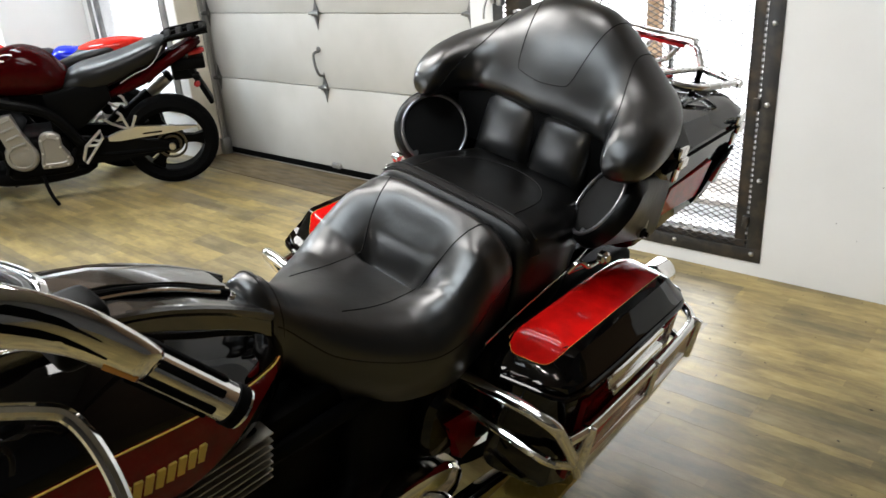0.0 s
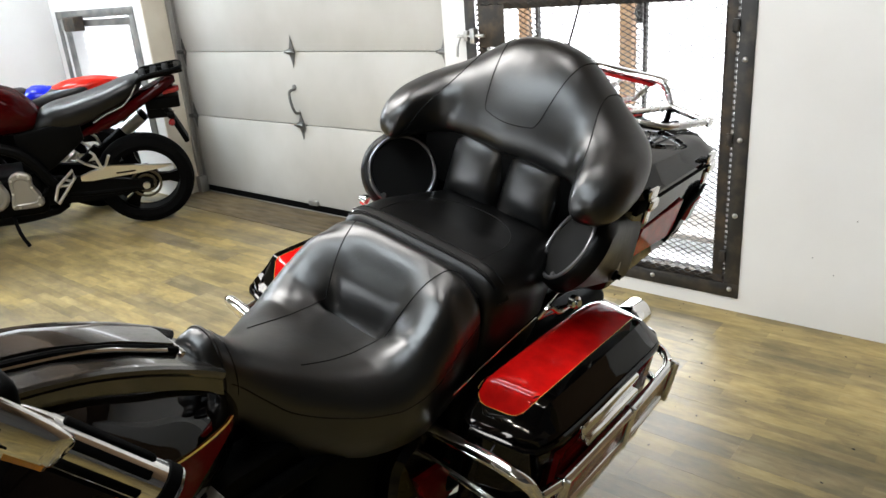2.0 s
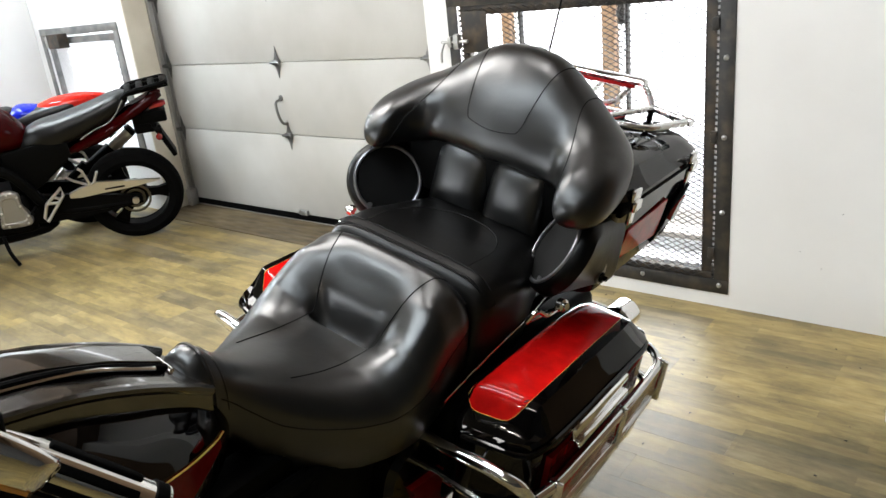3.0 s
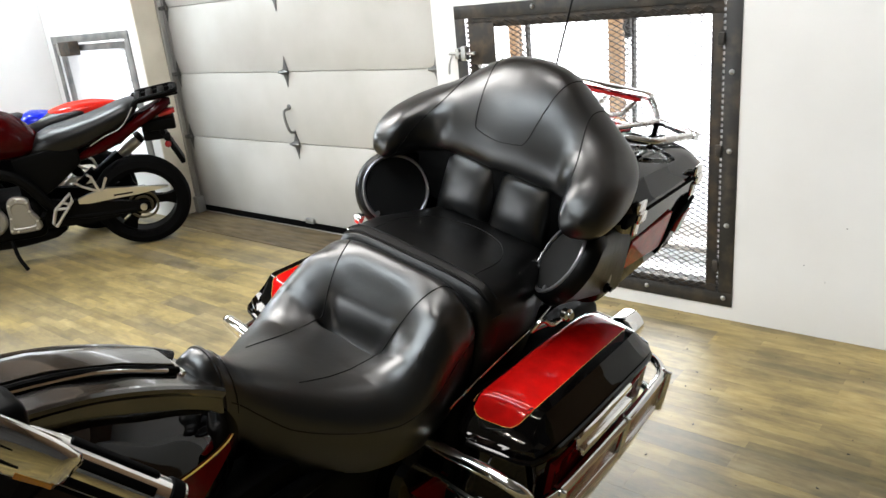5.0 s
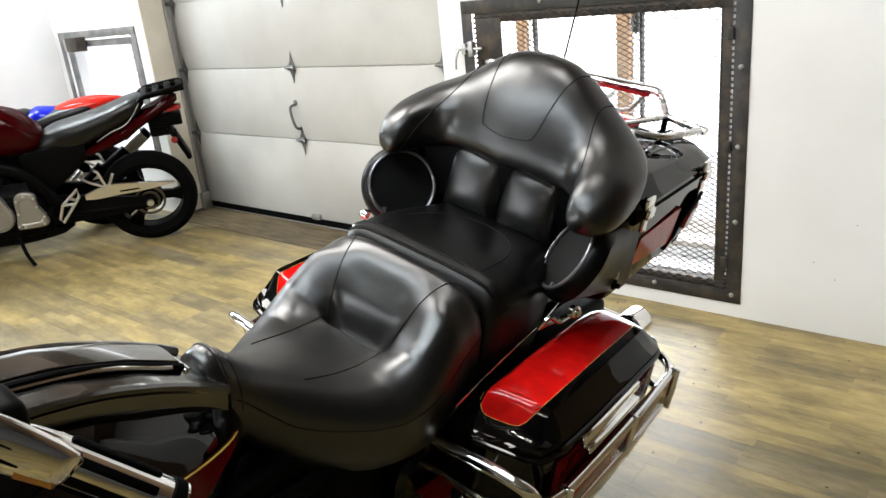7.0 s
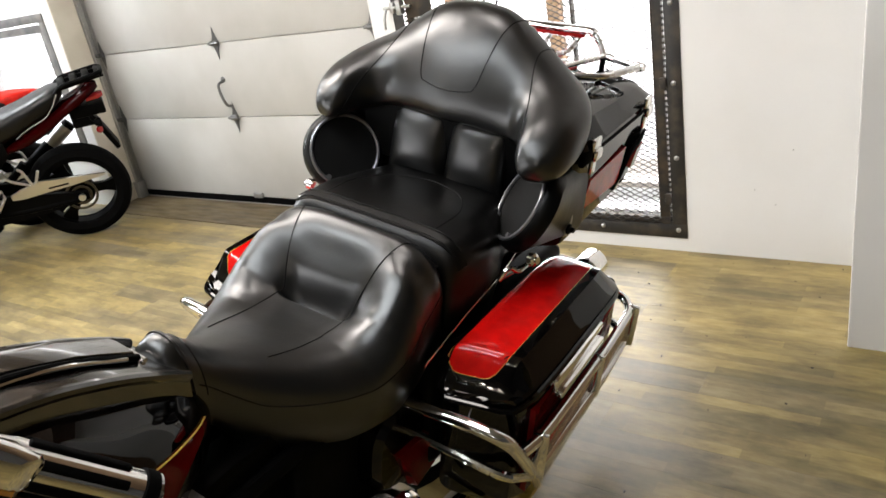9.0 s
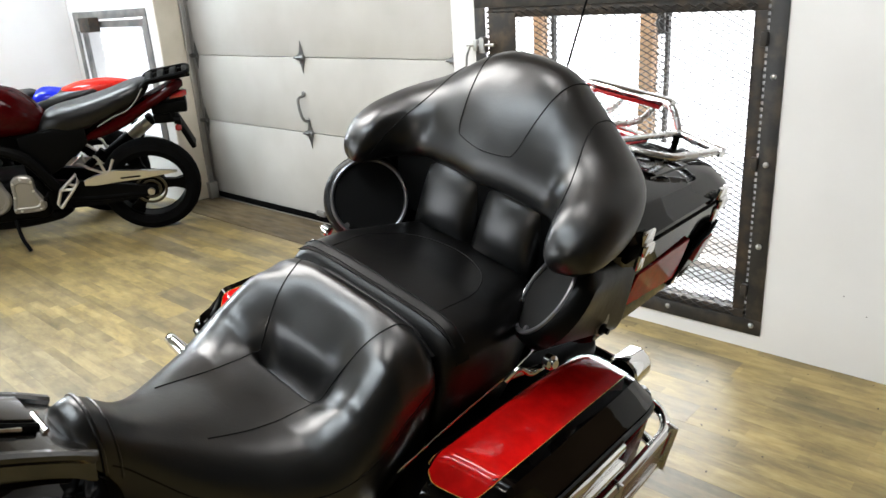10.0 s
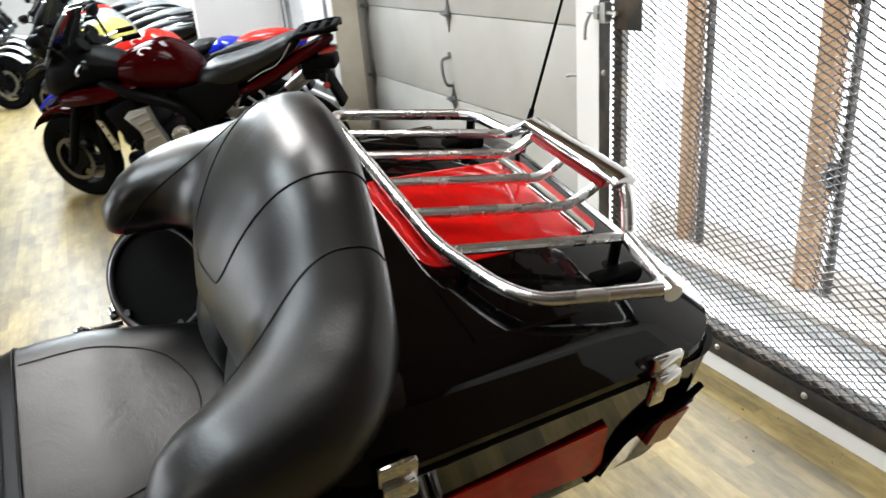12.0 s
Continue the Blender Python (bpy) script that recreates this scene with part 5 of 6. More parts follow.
part("frame_rail", [tube([(s * 0.11, -0.95, 0.62), (s * 0.11, -0.6, 0.69), (s * 0.13, -0.2, 0.70), (s * 0.13, 0.3, 0.70)], 0.018, 10, 4) for s in (1, -1)], PLASTIC, bike)
part("fork", [tube([(s * 0.10, -0.98, 1.02), (s * 0.10, -1.19, 0.32)], 0.025, 12, 0) for s in (1, -1)], CHROME, bike, "chrome front fork")
part("kickstand", [tube([(0.16, -0.35, 0.28), (0.30, -0.40, 0.08)], 0.013, 8, 0)], PLASTIC, bike, "black side stand")
for s in (1, -1):
    part("crash_guard", [tube([(s * 0.10, -0.88, 0.62), (s * 0.32, -0.90, 0.60), (s * 0.38, -0.92, 0.48), (s * 0.30, -0.90, 0.32), (s * 0.10, -0.86, 0.26)], 0.016, 10, 6)], CHROME, bike)
part("trunk_bracket", [tube([(s * 0.15, 0.36, 0.74), (s * 0.19, 0.50, 0.80), (s * 0.16, 0.72, 0.815)], 0.013, 8, 4) for s in (1, -1)] + [box(-0.17, 0.17, 0.45, 0.75, 0.80, 0.848, 0.006)], PLASTIC, bike, "black trunk mounting bracket")

# ---- other motorcycles: x to their left, y to the rear from the rear axle, z up ----


def cast_wheel(parent, y, r, width, rim, label):
    w = part("wheel", [hoop((0, y, r), (1, 0, 0), [(r - 0.085, -width * 0.34), (r - 0.07, -width * 0.42), (r - 0.07, width * 0.42), (r - 0.085, width * 0.34), (r - 0.10, width * 0.25), (r - 0.10, -width * 0.25)]),
                       disc((0, y, r), (1, 0, 0), [(0.075, -width * 0.40), (0.085, -width * 0.3), (0.085, width * 0.3), (0.075, width * 0.40)], 24)], rim, parent, label)
    for a in (25, 145, 265):
        spoke_rings = [[(x * f, py * g, z) for x, py in ((-0.022, -1), (0.022, -1), (0.022, 1), (-0.022, 1))] for z, g, f in ((0.05, 0.045, 1), (0.09, 0.030, 0.9), (0.15, 0.028, 0.8), (r - 0.095, 0.050, 1))]
        part("spoke", [moved(loft(spoke_rings), Matrix.Translation((0, y, r)) @ Euler((radians(a), 0, 0)).to_matrix().to_4x4())], rim, w)
    part("tyre", [hoop((0, y, r), (1, 0, 0), [(r - 0.098, -width * 0.40), (r - 0.06, -width * 0.5), (r - 0.018, -width * 0.42), (r - 0.004, -width * 0.22), (r, 0), (r - 0.004, width * 0.22), (r - 0.018, width * 0.42), (r - 0.06, width * 0.5), (r - 0.098, width * 0.40)])], RUBBER, w, "black rubber tyre")
    return w


def shell(stations, power=0.75, sides=24, steps=24):
    """A body over stations y, half width, bottom, top."""
    st = np.array(stations, float)
    rings = []
    for y in np.linspace(st[0, 0], st[-1, 0], steps):
        w, zb, zt = (float(spline(st[:, 0], st[:, k], y)) for k in (1, 2, 3))
        ring = []
        for k in range(sides):
            a = 2 * math.pi * k / sides
            c, s = math.cos(a), math.sin(a)
            ring.append((w * math.copysign(abs(c) ** power, c), y, (zb + zt) / 2 + (zt - zb) / 2 * math.copysign(abs(s) ** power, s)))
        rings.append(ring)
    return loft(rings)


TALL_SEAT = [(-0.57, 0.07, 0.72, 0.80), (-0.50, 0.12, 0.71, 0.865), (-0.42, 0.15, 0.715, 0.895), (-0.33, 0.16, 0.735, 0.910), (-0.20, 0.155, 0.775, 0.940), (-0.10, 0.15, 0.82, 0.967), (0.0, 0.14, 0.86, 1.0), (0.08, 0.12, 0.91, 1.018), (0.125, 0.06, 0.96, 1.01)]
LOW_SEAT = [(-0.64, 0.085, 0.70, 0.80), (-0.55, 0.13, 0.685, 0.815), (-0.40, 0.155, 0.70, 0.86), (-0.25, 0.15, 0.74, 0.91), (-0.05, 0.135, 0.80, 0.95), (0.10, 0.105, 0.85, 0.965), (0.15, 0.065, 0.87, 0.955)]
TALL_TAIL = [(-0.32, 0.11, 0.67, 0.71), (-0.20, 0.130, 0.69, 0.765), (-0.06, 0.135, 0.735, 0.83), (0.11, 0.122, 0.83, 0.915), (0.22, 0.10, 0.885, 0.965), (0.29, 0.075, 0.925, 0.997), (0.33, 0.03, 0.95, 0.985)]
LOW_TAIL = [(-0.42, 0.13, 0.70, 0.75), (-0.25, 0.135, 0.725, 0.80), (0.0, 0.12, 0.775, 0.86), (0.2, 0.095, 0.825, 0.91), (0.33, 0.05, 0.865, 0.91), (0.36, 0.02, 0.875, 0.895)]


def street_bike(at, label, tank_paint, tail_paint, fairing_paint, rack=False, screen=True, hump_paint=None, group="row of used motorcycles"):
    b = thing("motorcycle", at, label, "motorcycle", group)
    rear = cast_wheel(b, 0.025, 0.315, 0.17, PLASTIC, "black cast wheel")
    part("sprocket", [hoop((0.105, 0.025, 0.315), (1, 0, 0), [(0.10, -0.004), (0.10, 0.004), (0.085, 0.004), (0.085, -0.004)], 32), hoop((0.105, 0.025, 0.315), (1, 0, 0), [(0.065, -0.004), (0.065, 0.004), (0.05, 0.004), (0.05, -0.004)], 32)], SPROCKET, rear, "dull steel sprocket")
    part("axle_nut", [disc((0.13, 0.025, 0.315), (1, 0, 0), [(0.022, 0), (0.022, 0.03), (0.012, 0.032)], 12)], ALLOY, rear)
    front = cast_wheel(b, -1.53, 0.30, 0.12, PLASTIC, "black cast wheel")
    steer = Matrix.Translation((0, -1.42, 0)) @ Euler((0, 0, radians(-15))).to_matrix().to_4x4() @ Matrix.Translation((0, 1.42, 0))
    front.matrix_local = steer
    for s in (1, -1):
        part("brake_disc", [hoop((s * 0.075, -1.53, 0.30), (s, 0, 0), [(0.15, 0), (0.15, 0.005), (0.125, 0.005), (0.125, 0)], 36)], SPROCKET, front, "steel brake disc")
        part("swingarm", [loft([[(s * 0.12 + dx, y, z + dz) for dx, dz in ((-0.018, -h), (0.018, -h), (0.018, h), (-0.018, h))] for y, z, h in ((-0.58, 0.37, 0.10), (-0.35, 0.345, 0.085), (-0.12, 0.325, 0.055), (0.07, 0.315, 0.026))])], PLASTIC, b, "black swingarm")
        part("fork_leg", [tube([(s * 0.105, -1.53, 0.30), (s * 0.105, -1.40, 0.62)], 0.030, 12, 0), tube([(s * 0.105, -1.40, 0.62), (s * 0.105, -1.26, 0.96)], 0.022, 12, 0)], PLASTIC, b, "black fork leg")
        hanger = part("foot_bracket", [tube([(s * 0.18, y, z) for y, z in path], 0.009, 8, 0) for path in (((-0.350, 0.572), (-0.306, 0.534), (-0.222, 0.486)), ((-0.263, 0.608), (-0.243, 0.590), (-0.215, 0.488)), ((-0.157, 0.569), (-0.190, 0.500), (-0.222, 0.482)))], ALLOY, b, "bare alloy footrest bracket")
        part("heel_plate", [tube([(s * 0.18, y, z) for y, z in path], 0.010, 8, 0) for path in (((-0.493, 0.409), (-0.387, 0.501), (-0.386, 0.450), (-0.421, 0.405), (-0.516, 0.290), (-0.528, 0.318), (-0.493, 0.409)), ((-0.421, 0.405), (-0.493, 0.409)), ((-0.450, 0.450), (-0.404, 0.428)))], ALLOY, hanger, "pierced alloy heel plate")
        part("footpeg", [tube([(s * 0.18, -0.56, 0.40), (s * 0.28, -0.57, 0.40)], 0.012, 8, 0)], RUBBER, b)
        part("grip", [tube([(s * 0.38, -1.06, 0.98), (s * 0.26, -1.13, 0.99)], 0.018, 10, 0)], RUBBER, b)
        part("lever", [tube([(s * 0.24, -1.17, 0.98), (s * 0.33, -1.15, 0.97), (s * 0.39, -1.11, 0.965)], 0.007, 8, 3)], ALLOY, b)
        mirror = part("mirror", [disc((s * 0.36, -1.30, 1.17), (0, 1, -0.1), [(0.03, 0.01), (0.058, 0.004), (0.062, -0.01), (0.045, -0.04), (0.015, -0.052)], 20, 0.65)], PLASTIC, b, "black rear-view mirror")
        part("mirror_stem", [tube([(s * 0.25, -1.20, 0.99), (s * 0.29, -1.26, 1.10), (s * 0.36, -1.33, 1.16)], 0.007, 8, 3)], PLASTIC, mirror)
    for s in (1, -1):
        part("lower_arm", [tube([(s * 0.12, -0.56, 0.34), (s * 0.125, -0.3, 0.31), (s * 0.12, 0.02, 0.30)], 0.022, 10, 3)], PLASTIC, b, "black lower swingarm tube")
    part("chain_guard", [loft([[(0.125, y, z0), (0.15, y, z0), (0.15, y, z1), (0.125, y, z1)] for y, z0, z1 in ((-0.355, 0.408, 0.438), (-0.29, 0.400, 0.462), (-0.17, 0.406, 0.485), (0.0, 0.411, 0.464), (0.12, 0.421, 0.449), (0.205, 0.428, 0.436))])], ALLOY, b, "bare alloy chain guard")
    part("guard_slot", [box(0.149, 0.152, -0.14, -0.02, 0.425, 0.436, 0.001)], PLASTIC, b)
    part("handlebar", [tube([(-0.28, -1.12, 0.99), (-0.12, -1.20, 0.97), (0, -1.21, 0.96), (0.12, -1.20, 0.97), (0.28, -1.12, 0.99)], 0.012, 10, 4)], ALLOY, b)
    case = part("engine", [box(-0.17, 0.17, -1.0, -0.58, 0.22, 0.50, 0.05, 3)], PLASTIC, b, "black engine cases")
    part("clutch_cover", [disc((0.16, -0.875, 0.395), (1, 0, 0), [(0.10, 0), (0.10, 0.025), (0.088, 0.042), (0.07, 0.045), (0.066, 0.038), (0.05, 0.040), (0.02, 0.046)], 28)], ALLOY_DULL, case, "round bare alloy cover")
    curve_ring = [(q.x, q.y) for q in curve_points([(-0.07, -0.005, 0), (-0.06, 0.097, 0), (-0.004, 0.126, 0), (0.058, 0.10, 0), (0.06, 0.03, 0), (0.094, -0.053, 0), (0.080, -0.111, 0), (-0.05, -0.114, 0), (-0.088, -0.10, 0), (-0.07, -0.005, 0)], 3)][:-1]
    part("sprocket_cover", [loft([[(x, -0.69 + f * py, 0.41 + f * pz) for py, pz in curve_ring]  for x, f in ((0.165, 1), (0.196, 1), (0.205, 0.93), (0.209, 0.72), (0.203, 0.66), (0.203, 0.3))])], ALLOY_DULL, case, "cast alloy side cover")
    for py, pz in curve_ring[::3]:
        part("cover_bolt", [disc((0.200, -0.69 + 0.86 * py, 0.41 + 0.86 * pz), (1, 0, 0), [(0.008, 0), (0.008, 0.010), (0.004, 0.012)], 8)], ALLOY, case)
    part("cylinder_block", [moved(box(-0.19, 0.19, -0.11, 0.11, 0, 0.27, 0.02), Matrix.Translation((0, -0.95, 0.46)) @ Euler((radians(24), 0, 0)).to_matrix().to_4x4())], PLASTIC, case, "black cylinder block")
    plate = part("engine_plate", [loft([[(x, -0.905 + f * (y + 0.905), 0.54 + f * (z - 0.54)) for y, z in ((-1.03, 0.622), (-0.985, 0.660), (-0.865, 0.676), (-0.838, 0.560), (-0.790, 0.448), (-0.935, 0.405), (-0.955, 0.530))] for x, f in ((0.16, 1), (0.197, 1), (0.203, 0.94))])], ALLOY_DULL, case, "ribbed bare alloy cylinder cover")
    for y0, z0, y1, z1 in ((-0.985, 0.612, -0.875, 0.650), (-0.945, 0.575, -0.862, 0.600), (-0.925, 0.520, -0.848, 0.545), (-0.912, 0.465, -0.826, 0.490)):
        part("rib", [tube([(0.204, y0, z0), (0.204, y1, z1)], 0.009, 8, 0)], ALLOY_DULL, plate)
    part("hose", [tube([(0.17, -1.06, 0.40), (0.19, -1.00, 0.46), (0.18, -0.96, 0.36), (0.17, -0.99, 0.28)], 0.014, 8, 4)], PLASTIC, case, "black rubber hose")
    part("radiator", [moved(box(-0.17, 0.17, -0.015, 0.015, -0.16, 0.16, 0.006), Matrix.Translation((0, -1.22, 0.60)) @ Euler((radians(-12), 0, 0)).to_matrix().to_4x4())], PLASTIC, b)
    cooler = part("radiator_bracket", [loft([[(x, y, z) for y, z in ((-1.226, 0.612), (-1.192, 0.598), (-1.130, 0.411), (-1.166, 0.397))] for x in (0.165, 0.180)])], ALLOY, b, "bright alloy radiator bracket")
    for f in (0.2, 0.5, 0.8):
        part("slot", [disc((0.180, -1.209 + 0.061 * f, 0.605 - 0.20 * f), (1, 0, 0), [(0.008, 0), (0.008, 0.003), (0.004, 0.0035)], 10)], PLASTIC, cooler)
    part("belly_pan", [shell([(-1.18, 0.05, 0.22, 0.30), (-1.05, 0.13, 0.16, 0.30), (-0.8, 0.15, 0.15, 0.28), (-0.55, 0.12, 0.17, 0.26), (-0.48, 0.06, 0.2, 0.24)])], PLASTIC, b)
    for s in (1, -1):
        part("frame_spar", [tube([(s * 0.06, -1.22, 0.86), (s * 0.17, -1.0, 0.78), (s * 0.19, -0.66, 0.66), (s * 0.15, -0.52, 0.42)], 0.035, 10, 5)], PLASTIC, b, "black frame spar")
        part("side_panel", [shell([(-0.66, 0.02, 0.50, 0.76), (-0.55, 0.03, 0.50, 0.78), (-0.38, 0.025, 0.60, 0.80), (-0.28, 0.01, 0.68, 0.78)], 0.8, 16, 12)], PLASTIC, b, at=Matrix.Translation((s * 0.135, 0, 0)))
    part("muffler", [tube([(-0.13, -0.62, 0.28), (-0.17, -0.40, 0.40), (-0.18, -0.25, 0.52)], 0.026, 12, 4), disc((-0.19, 0.02, 0.655), (-0.02, 0.82, 0.57), [(0.025, -0.36), (0.040, -0.32), (0.043, 0.06), (0.038, 0.09), (0.026, 0.09), (0.026, 0.02)], 24)], PLASTIC, b, "black muffler")
    part("muffler_tip", [disc((-0.19, 0.04, 0.669), (-0.02, 0.82, 0.57), [(0.044, -0.12), (0.0445, -0.115), (0.0445, 0.03), (0.040, 0.04)], 24)], ALLOY, b, "bright muffler band")
    tank_b = part("fuel_tank", [shell([(-1.08, 0.08, 0.84, 0.92), (-1.00, 0.13, 0.78, 0.97), (-0.88, 0.16, 0.745, 1.02), (-0.75, 0.165, 0.735, 1.045), (-0.65, 0.155, 0.735, 1.02), (-0.57, 0.125, 0.745, 0.955), (-0.50, 0.07, 0.77, 0.86)], 0.8)], tank_paint, b, "glossy lacquered fuel tank", 60)
    badge = part("badge", [disc((0.118, -0.80, 1.000), (0.8, 0, 0.6), [(0.05, -0.004), (0.05, 0.004), (0.042, 0.006)], 20, 0.55)], WHITE_LACQUER, tank_b, "pale oval badge shape")
    part("badge_field", [disc((0.120, -0.80, 1.0015), (0.8, 0, 0.6), [(0.036, 0.0), (0.036, 0.006), (0.03, 0.007)], 20, 0.45)], tank_paint, badge)
    part("seat", [shell(TALL_SEAT if rack else LOW_SEAT, 0.7)], LEATHER_DULL, b, "black two-level seat", 60)
    tail = part("tail", [shell(TALL_TAIL if rack else LOW_TAIL, 0.7)], tail_paint, b, "lacquered tail cowl", 60)
    part("tail_light", [shell([(0.24, 0.06, 0.875, 0.915), (0.31, 0.055, 0.88, 0.925), (0.345, 0.03, 0.89, 0.92)], 0.7, 16, 8)], RED_LENS, tail, "red tail light")
    part("tail_fender", [box(-0.075, 0.075, 0.12, 0.335, 0.795, 0.868, 0.012), moved(box(-0.075, 0.075, -0.016, 0.016, -0.14, 0.13, 0.008), Matrix.Translation((0, 0.285, 0.68)) @ Euler((radians(22), 0, 0)).to_matrix().to_4x4()), box(-0.06, 0.06, 0.12, 0.26, 0.73, 0.80, 0.012)], PLASTIC, b, "black plate holder")
    part("rear_reflector", [disc((0.08, 0.262, 0.70), (0.8, 0.5, 0), [(0.022, -0.006), (0.022, 0.004), (0.012, 0.008)], 16)], RED_LENS, b, "round red reflector")
    for s in (1, -1):
        part("indicator", [tube([(s * 0.05, 0.27, 0.77), (s * 0.13, 0.28, 0.77)], 0.008, 8, 0), disc((s * 0.15, 0.275, 0.77), (0, 1, 0), [(0.018, -0.03), (0.03, 0), (0.028, 0.012)], 16)], PLASTIC, b)
    if rack:
        for s in (1, -1):
            part("seat_piping", [tube([(s * 0.150, -0.20, 0.782), (s * 0.152, -0.10, 0.833), (s * 0.150, -0.017, 0.862), (s * 0.142, 0.04, 0.910), (s * 0.122, 0.095, 0.985)], 0.004, 6, 4)], ALLOY_DULL, b, "thin grey seat piping")
        rail = part("grab_rail", [tube(rounded([(0.10, 0.06, 0.95), (0.115, 0.12, 1.022), (0.10, 0.375, 1.055), (-0.10, 0.375, 1.055), (-0.115, 0.12, 1.022), (-0.10, 0.06, 0.95)], 0.05), 0.015, 10, 0)], PLASTIC, b, "black luggage rail over the tail")
        for k in range(4):
            part("rail_plate", [moved(box(-0.10, 0.10, -0.020, 0.020, -0.012, 0.012, 0.005), Matrix.Translation((0, 0.135 + 0.075 * k, 1.020 + 0.010 * k)) @ Euler((radians(7.5), 0, 0)).to_matrix().to_4x4())], PLASTIC, rail)
        part("rail_plate", [moved(box(x - 0.012, x + 0.012, -0.14, 0.14, -0.026, 0.006, 0.004), Matrix.Translation((0, 0.245, 1.032)) @ Euler((radians(7.5), 0, 0)).to_matrix().to_4x4()) for x in (-0.07, 0.07)], PLASTIC, rail)
    else:
        part("tail_hump", [shell([(-0.20, 0.06, 0.84, 0.89), (-0.12, 0.10, 0.83, 0.94), (0.0, 0.11, 0.84, 0.975), (0.15, 0.09, 0.86, 0.985), (0.30, 0.045, 0.88, 0.965), (0.38, 0.015, 0.90, 0.935)], 0.75)], hump_paint or tail_paint, b, "lacquered tail hump", 60)
    if hump_paint:
        part("blue_cowl", [shell([(-0.42, 0.05, 0.80, 0.84), (-0.34, 0.10, 0.80, 0.90), (-0.24, 0.115, 0.81, 0.955), (-0.14, 0.10, 0.83, 0.94), (-0.06, 0.06, 0.86, 0.90)], 0.8)], tail_paint, b, "bright blue lacquered panel", 60)
        part("raised_seat", [shell([(-0.62, 0.06, 0.76, 0.82), (-0.52, 0.11, 0.78, 0.90), (-0.42, 0.125, 0.80, 0.945), (-0.33, 0.10, 0.86, 0.95), (-0.29, 0.05, 0.90, 0.94)], 0.75)], VINYL, b, "raised black seat pad", 60)
    fairing = part("fairing", [shell([(-1.50, 0.06, 0.69, 0.75), (-1.43, 0.15, 0.675, 0.78), (-1.30, 0.20, 0.68, 0.805), (-1.12, 0.215, 0.705, 0.818), (-1.0, 0.20, 0.745, 0.816), (-0.91, 0.16, 0.785, 0.812)], 0.7)], fairing_paint, b, "lacquered half fairing", 50)
    part("cowl", [shell([(-1.56, 0.05, 0.76, 0.84), (-1.50, 0.11, 0.73, 0.93), (-1.40, 0.16, 0.75, 1.02), (-1.25, 0.18, 0.79, 1.04), (-1.08, 0.15, 0.82, 0.99), (-0.96, 0.10, 0.84, 0.93)], 0.75)], PLASTIC, fairing, "black headlight cowl", 50)
    part("headlight", [disc((0, -1.56, 0.80), (0, -1, 0.15), [(0.075, -0.03), (0.08, 0.0), (0.06, 0.022), (0.01, 0.03)], 24, 0.7)], TINT, fairing, "dark headlight glass")
    if screen:
        rings = [[(w * math.sin(a), y - 0.07 * math.cos(a), z) for a in (radians(-80 + 16 * k) for k in range(11))] + [((w - 0.004) * math.sin(a), y + 0.004 - 0.07 * math.cos(a), z) for a in (radians(80 - 16 * k) for k in range(11))] for w, y, z in ((0.19, -1.40, 0.98), (0.18, -1.34, 1.08), (0.155, -1.27, 1.18), (0.10, -1.21, 1.25))]
        part("windscreen", [loft(rings)], TINT, fairing, "smoked windscreen")
    for s in (1, -1):
        part("gauge", [disc((s * 0.07, -1.20, 1.06), (0, 0.8, 0.6), [(0.05, -0.03), (0.052, 0), (0.045, 0.006)], 20)], PLASTIC, b, "round black gauge")
    part("front_fender", [loft([[(0.075 * math.sin(t), -1.53 + (0.335 + 0.02 * math.cos(t)) * math.cos(a), 0.30 + (0.335 + 0.02 * math.cos(t)) * math.sin(a)) for t in (radians(-80 + 20 * k) for k in range(9))] + [(0.07 * math.sin(t), -1.53 + (0.325 + 0.02 * math.cos(t)) * math.cos(a), 0.30 + (0.325 + 0.02 * math.cos(t)) * math.sin(a)) for t in (radians(80 - 20 * k) for k in range(9))] for a in (radians(58 + 8.5 * k) for k in range(11))])], fairing_paint, b, "lacquered front fender", 50, at=steer)
    part("side_stand", [tube([(0.14, -0.80, 0.26), (0.20, -0.78, 0.14), (0.245, -0.74, 0.055)], 0.012, 8, 3)], PLASTIC, b, "black side stand")
    return b


def parked(x, y, yaw=-30.5, lean=9):
    return Matrix.Translation((x, y, 0)) @ Euler((0, 0, radians(yaw))).to_matrix().to_4x4() @ Euler((0, radians(lean), 0)).to_matrix().to_4x4()


RED_DEEP = paint("wine_lacquer", (0.024, 0.0007, 0.001), gloss=0.18)
YELLOW_PAINT = paint("yellow_lacquer", (0.50, 0.45, 0.12), 0.3, 0.2)
GREY_PAINT = paint("grey_lacquer", (0.22, 0.23, 0.24), 0.3, 0.3)
street_bike(parked(-4.66, 3.1), "dark red half-faired motorcycle with black seat and luggage rail", RED_DEEP, RED_DEEP, RED_DEEP, rack=True)
street_bike(parked(-5.42, 3.12), "blue and bright red sport motorcycle with black seat", BRIGHT_RED, BLUE_PAINT, BLUE_PAINT, hump_paint=BRIGHT_RED)
street_bike(parked(-7.5, 2.95), "yellow and black motorcycle with smoked screen", YELLOW_PAINT, BLACK_PAINT, BLACK_PAINT)
street_bike(parked(-8.5, 3.0), "black motorcycle with grey tank and tall screen", GREY_PAINT, BLACK_PAINT, BLACK_PAINT)
street_bike(parked(-9.6, 3.0), "grey motorcycle with dark fairing and smoked screen", GREY_PAINT, GREY_PAINT, BLACK_PAINT)
street_bike(parked(-10.8, 3.0), "bright red motorcycle with black fairing", BRIGHT_RED, BLACK_PAINT, PLASTIC)
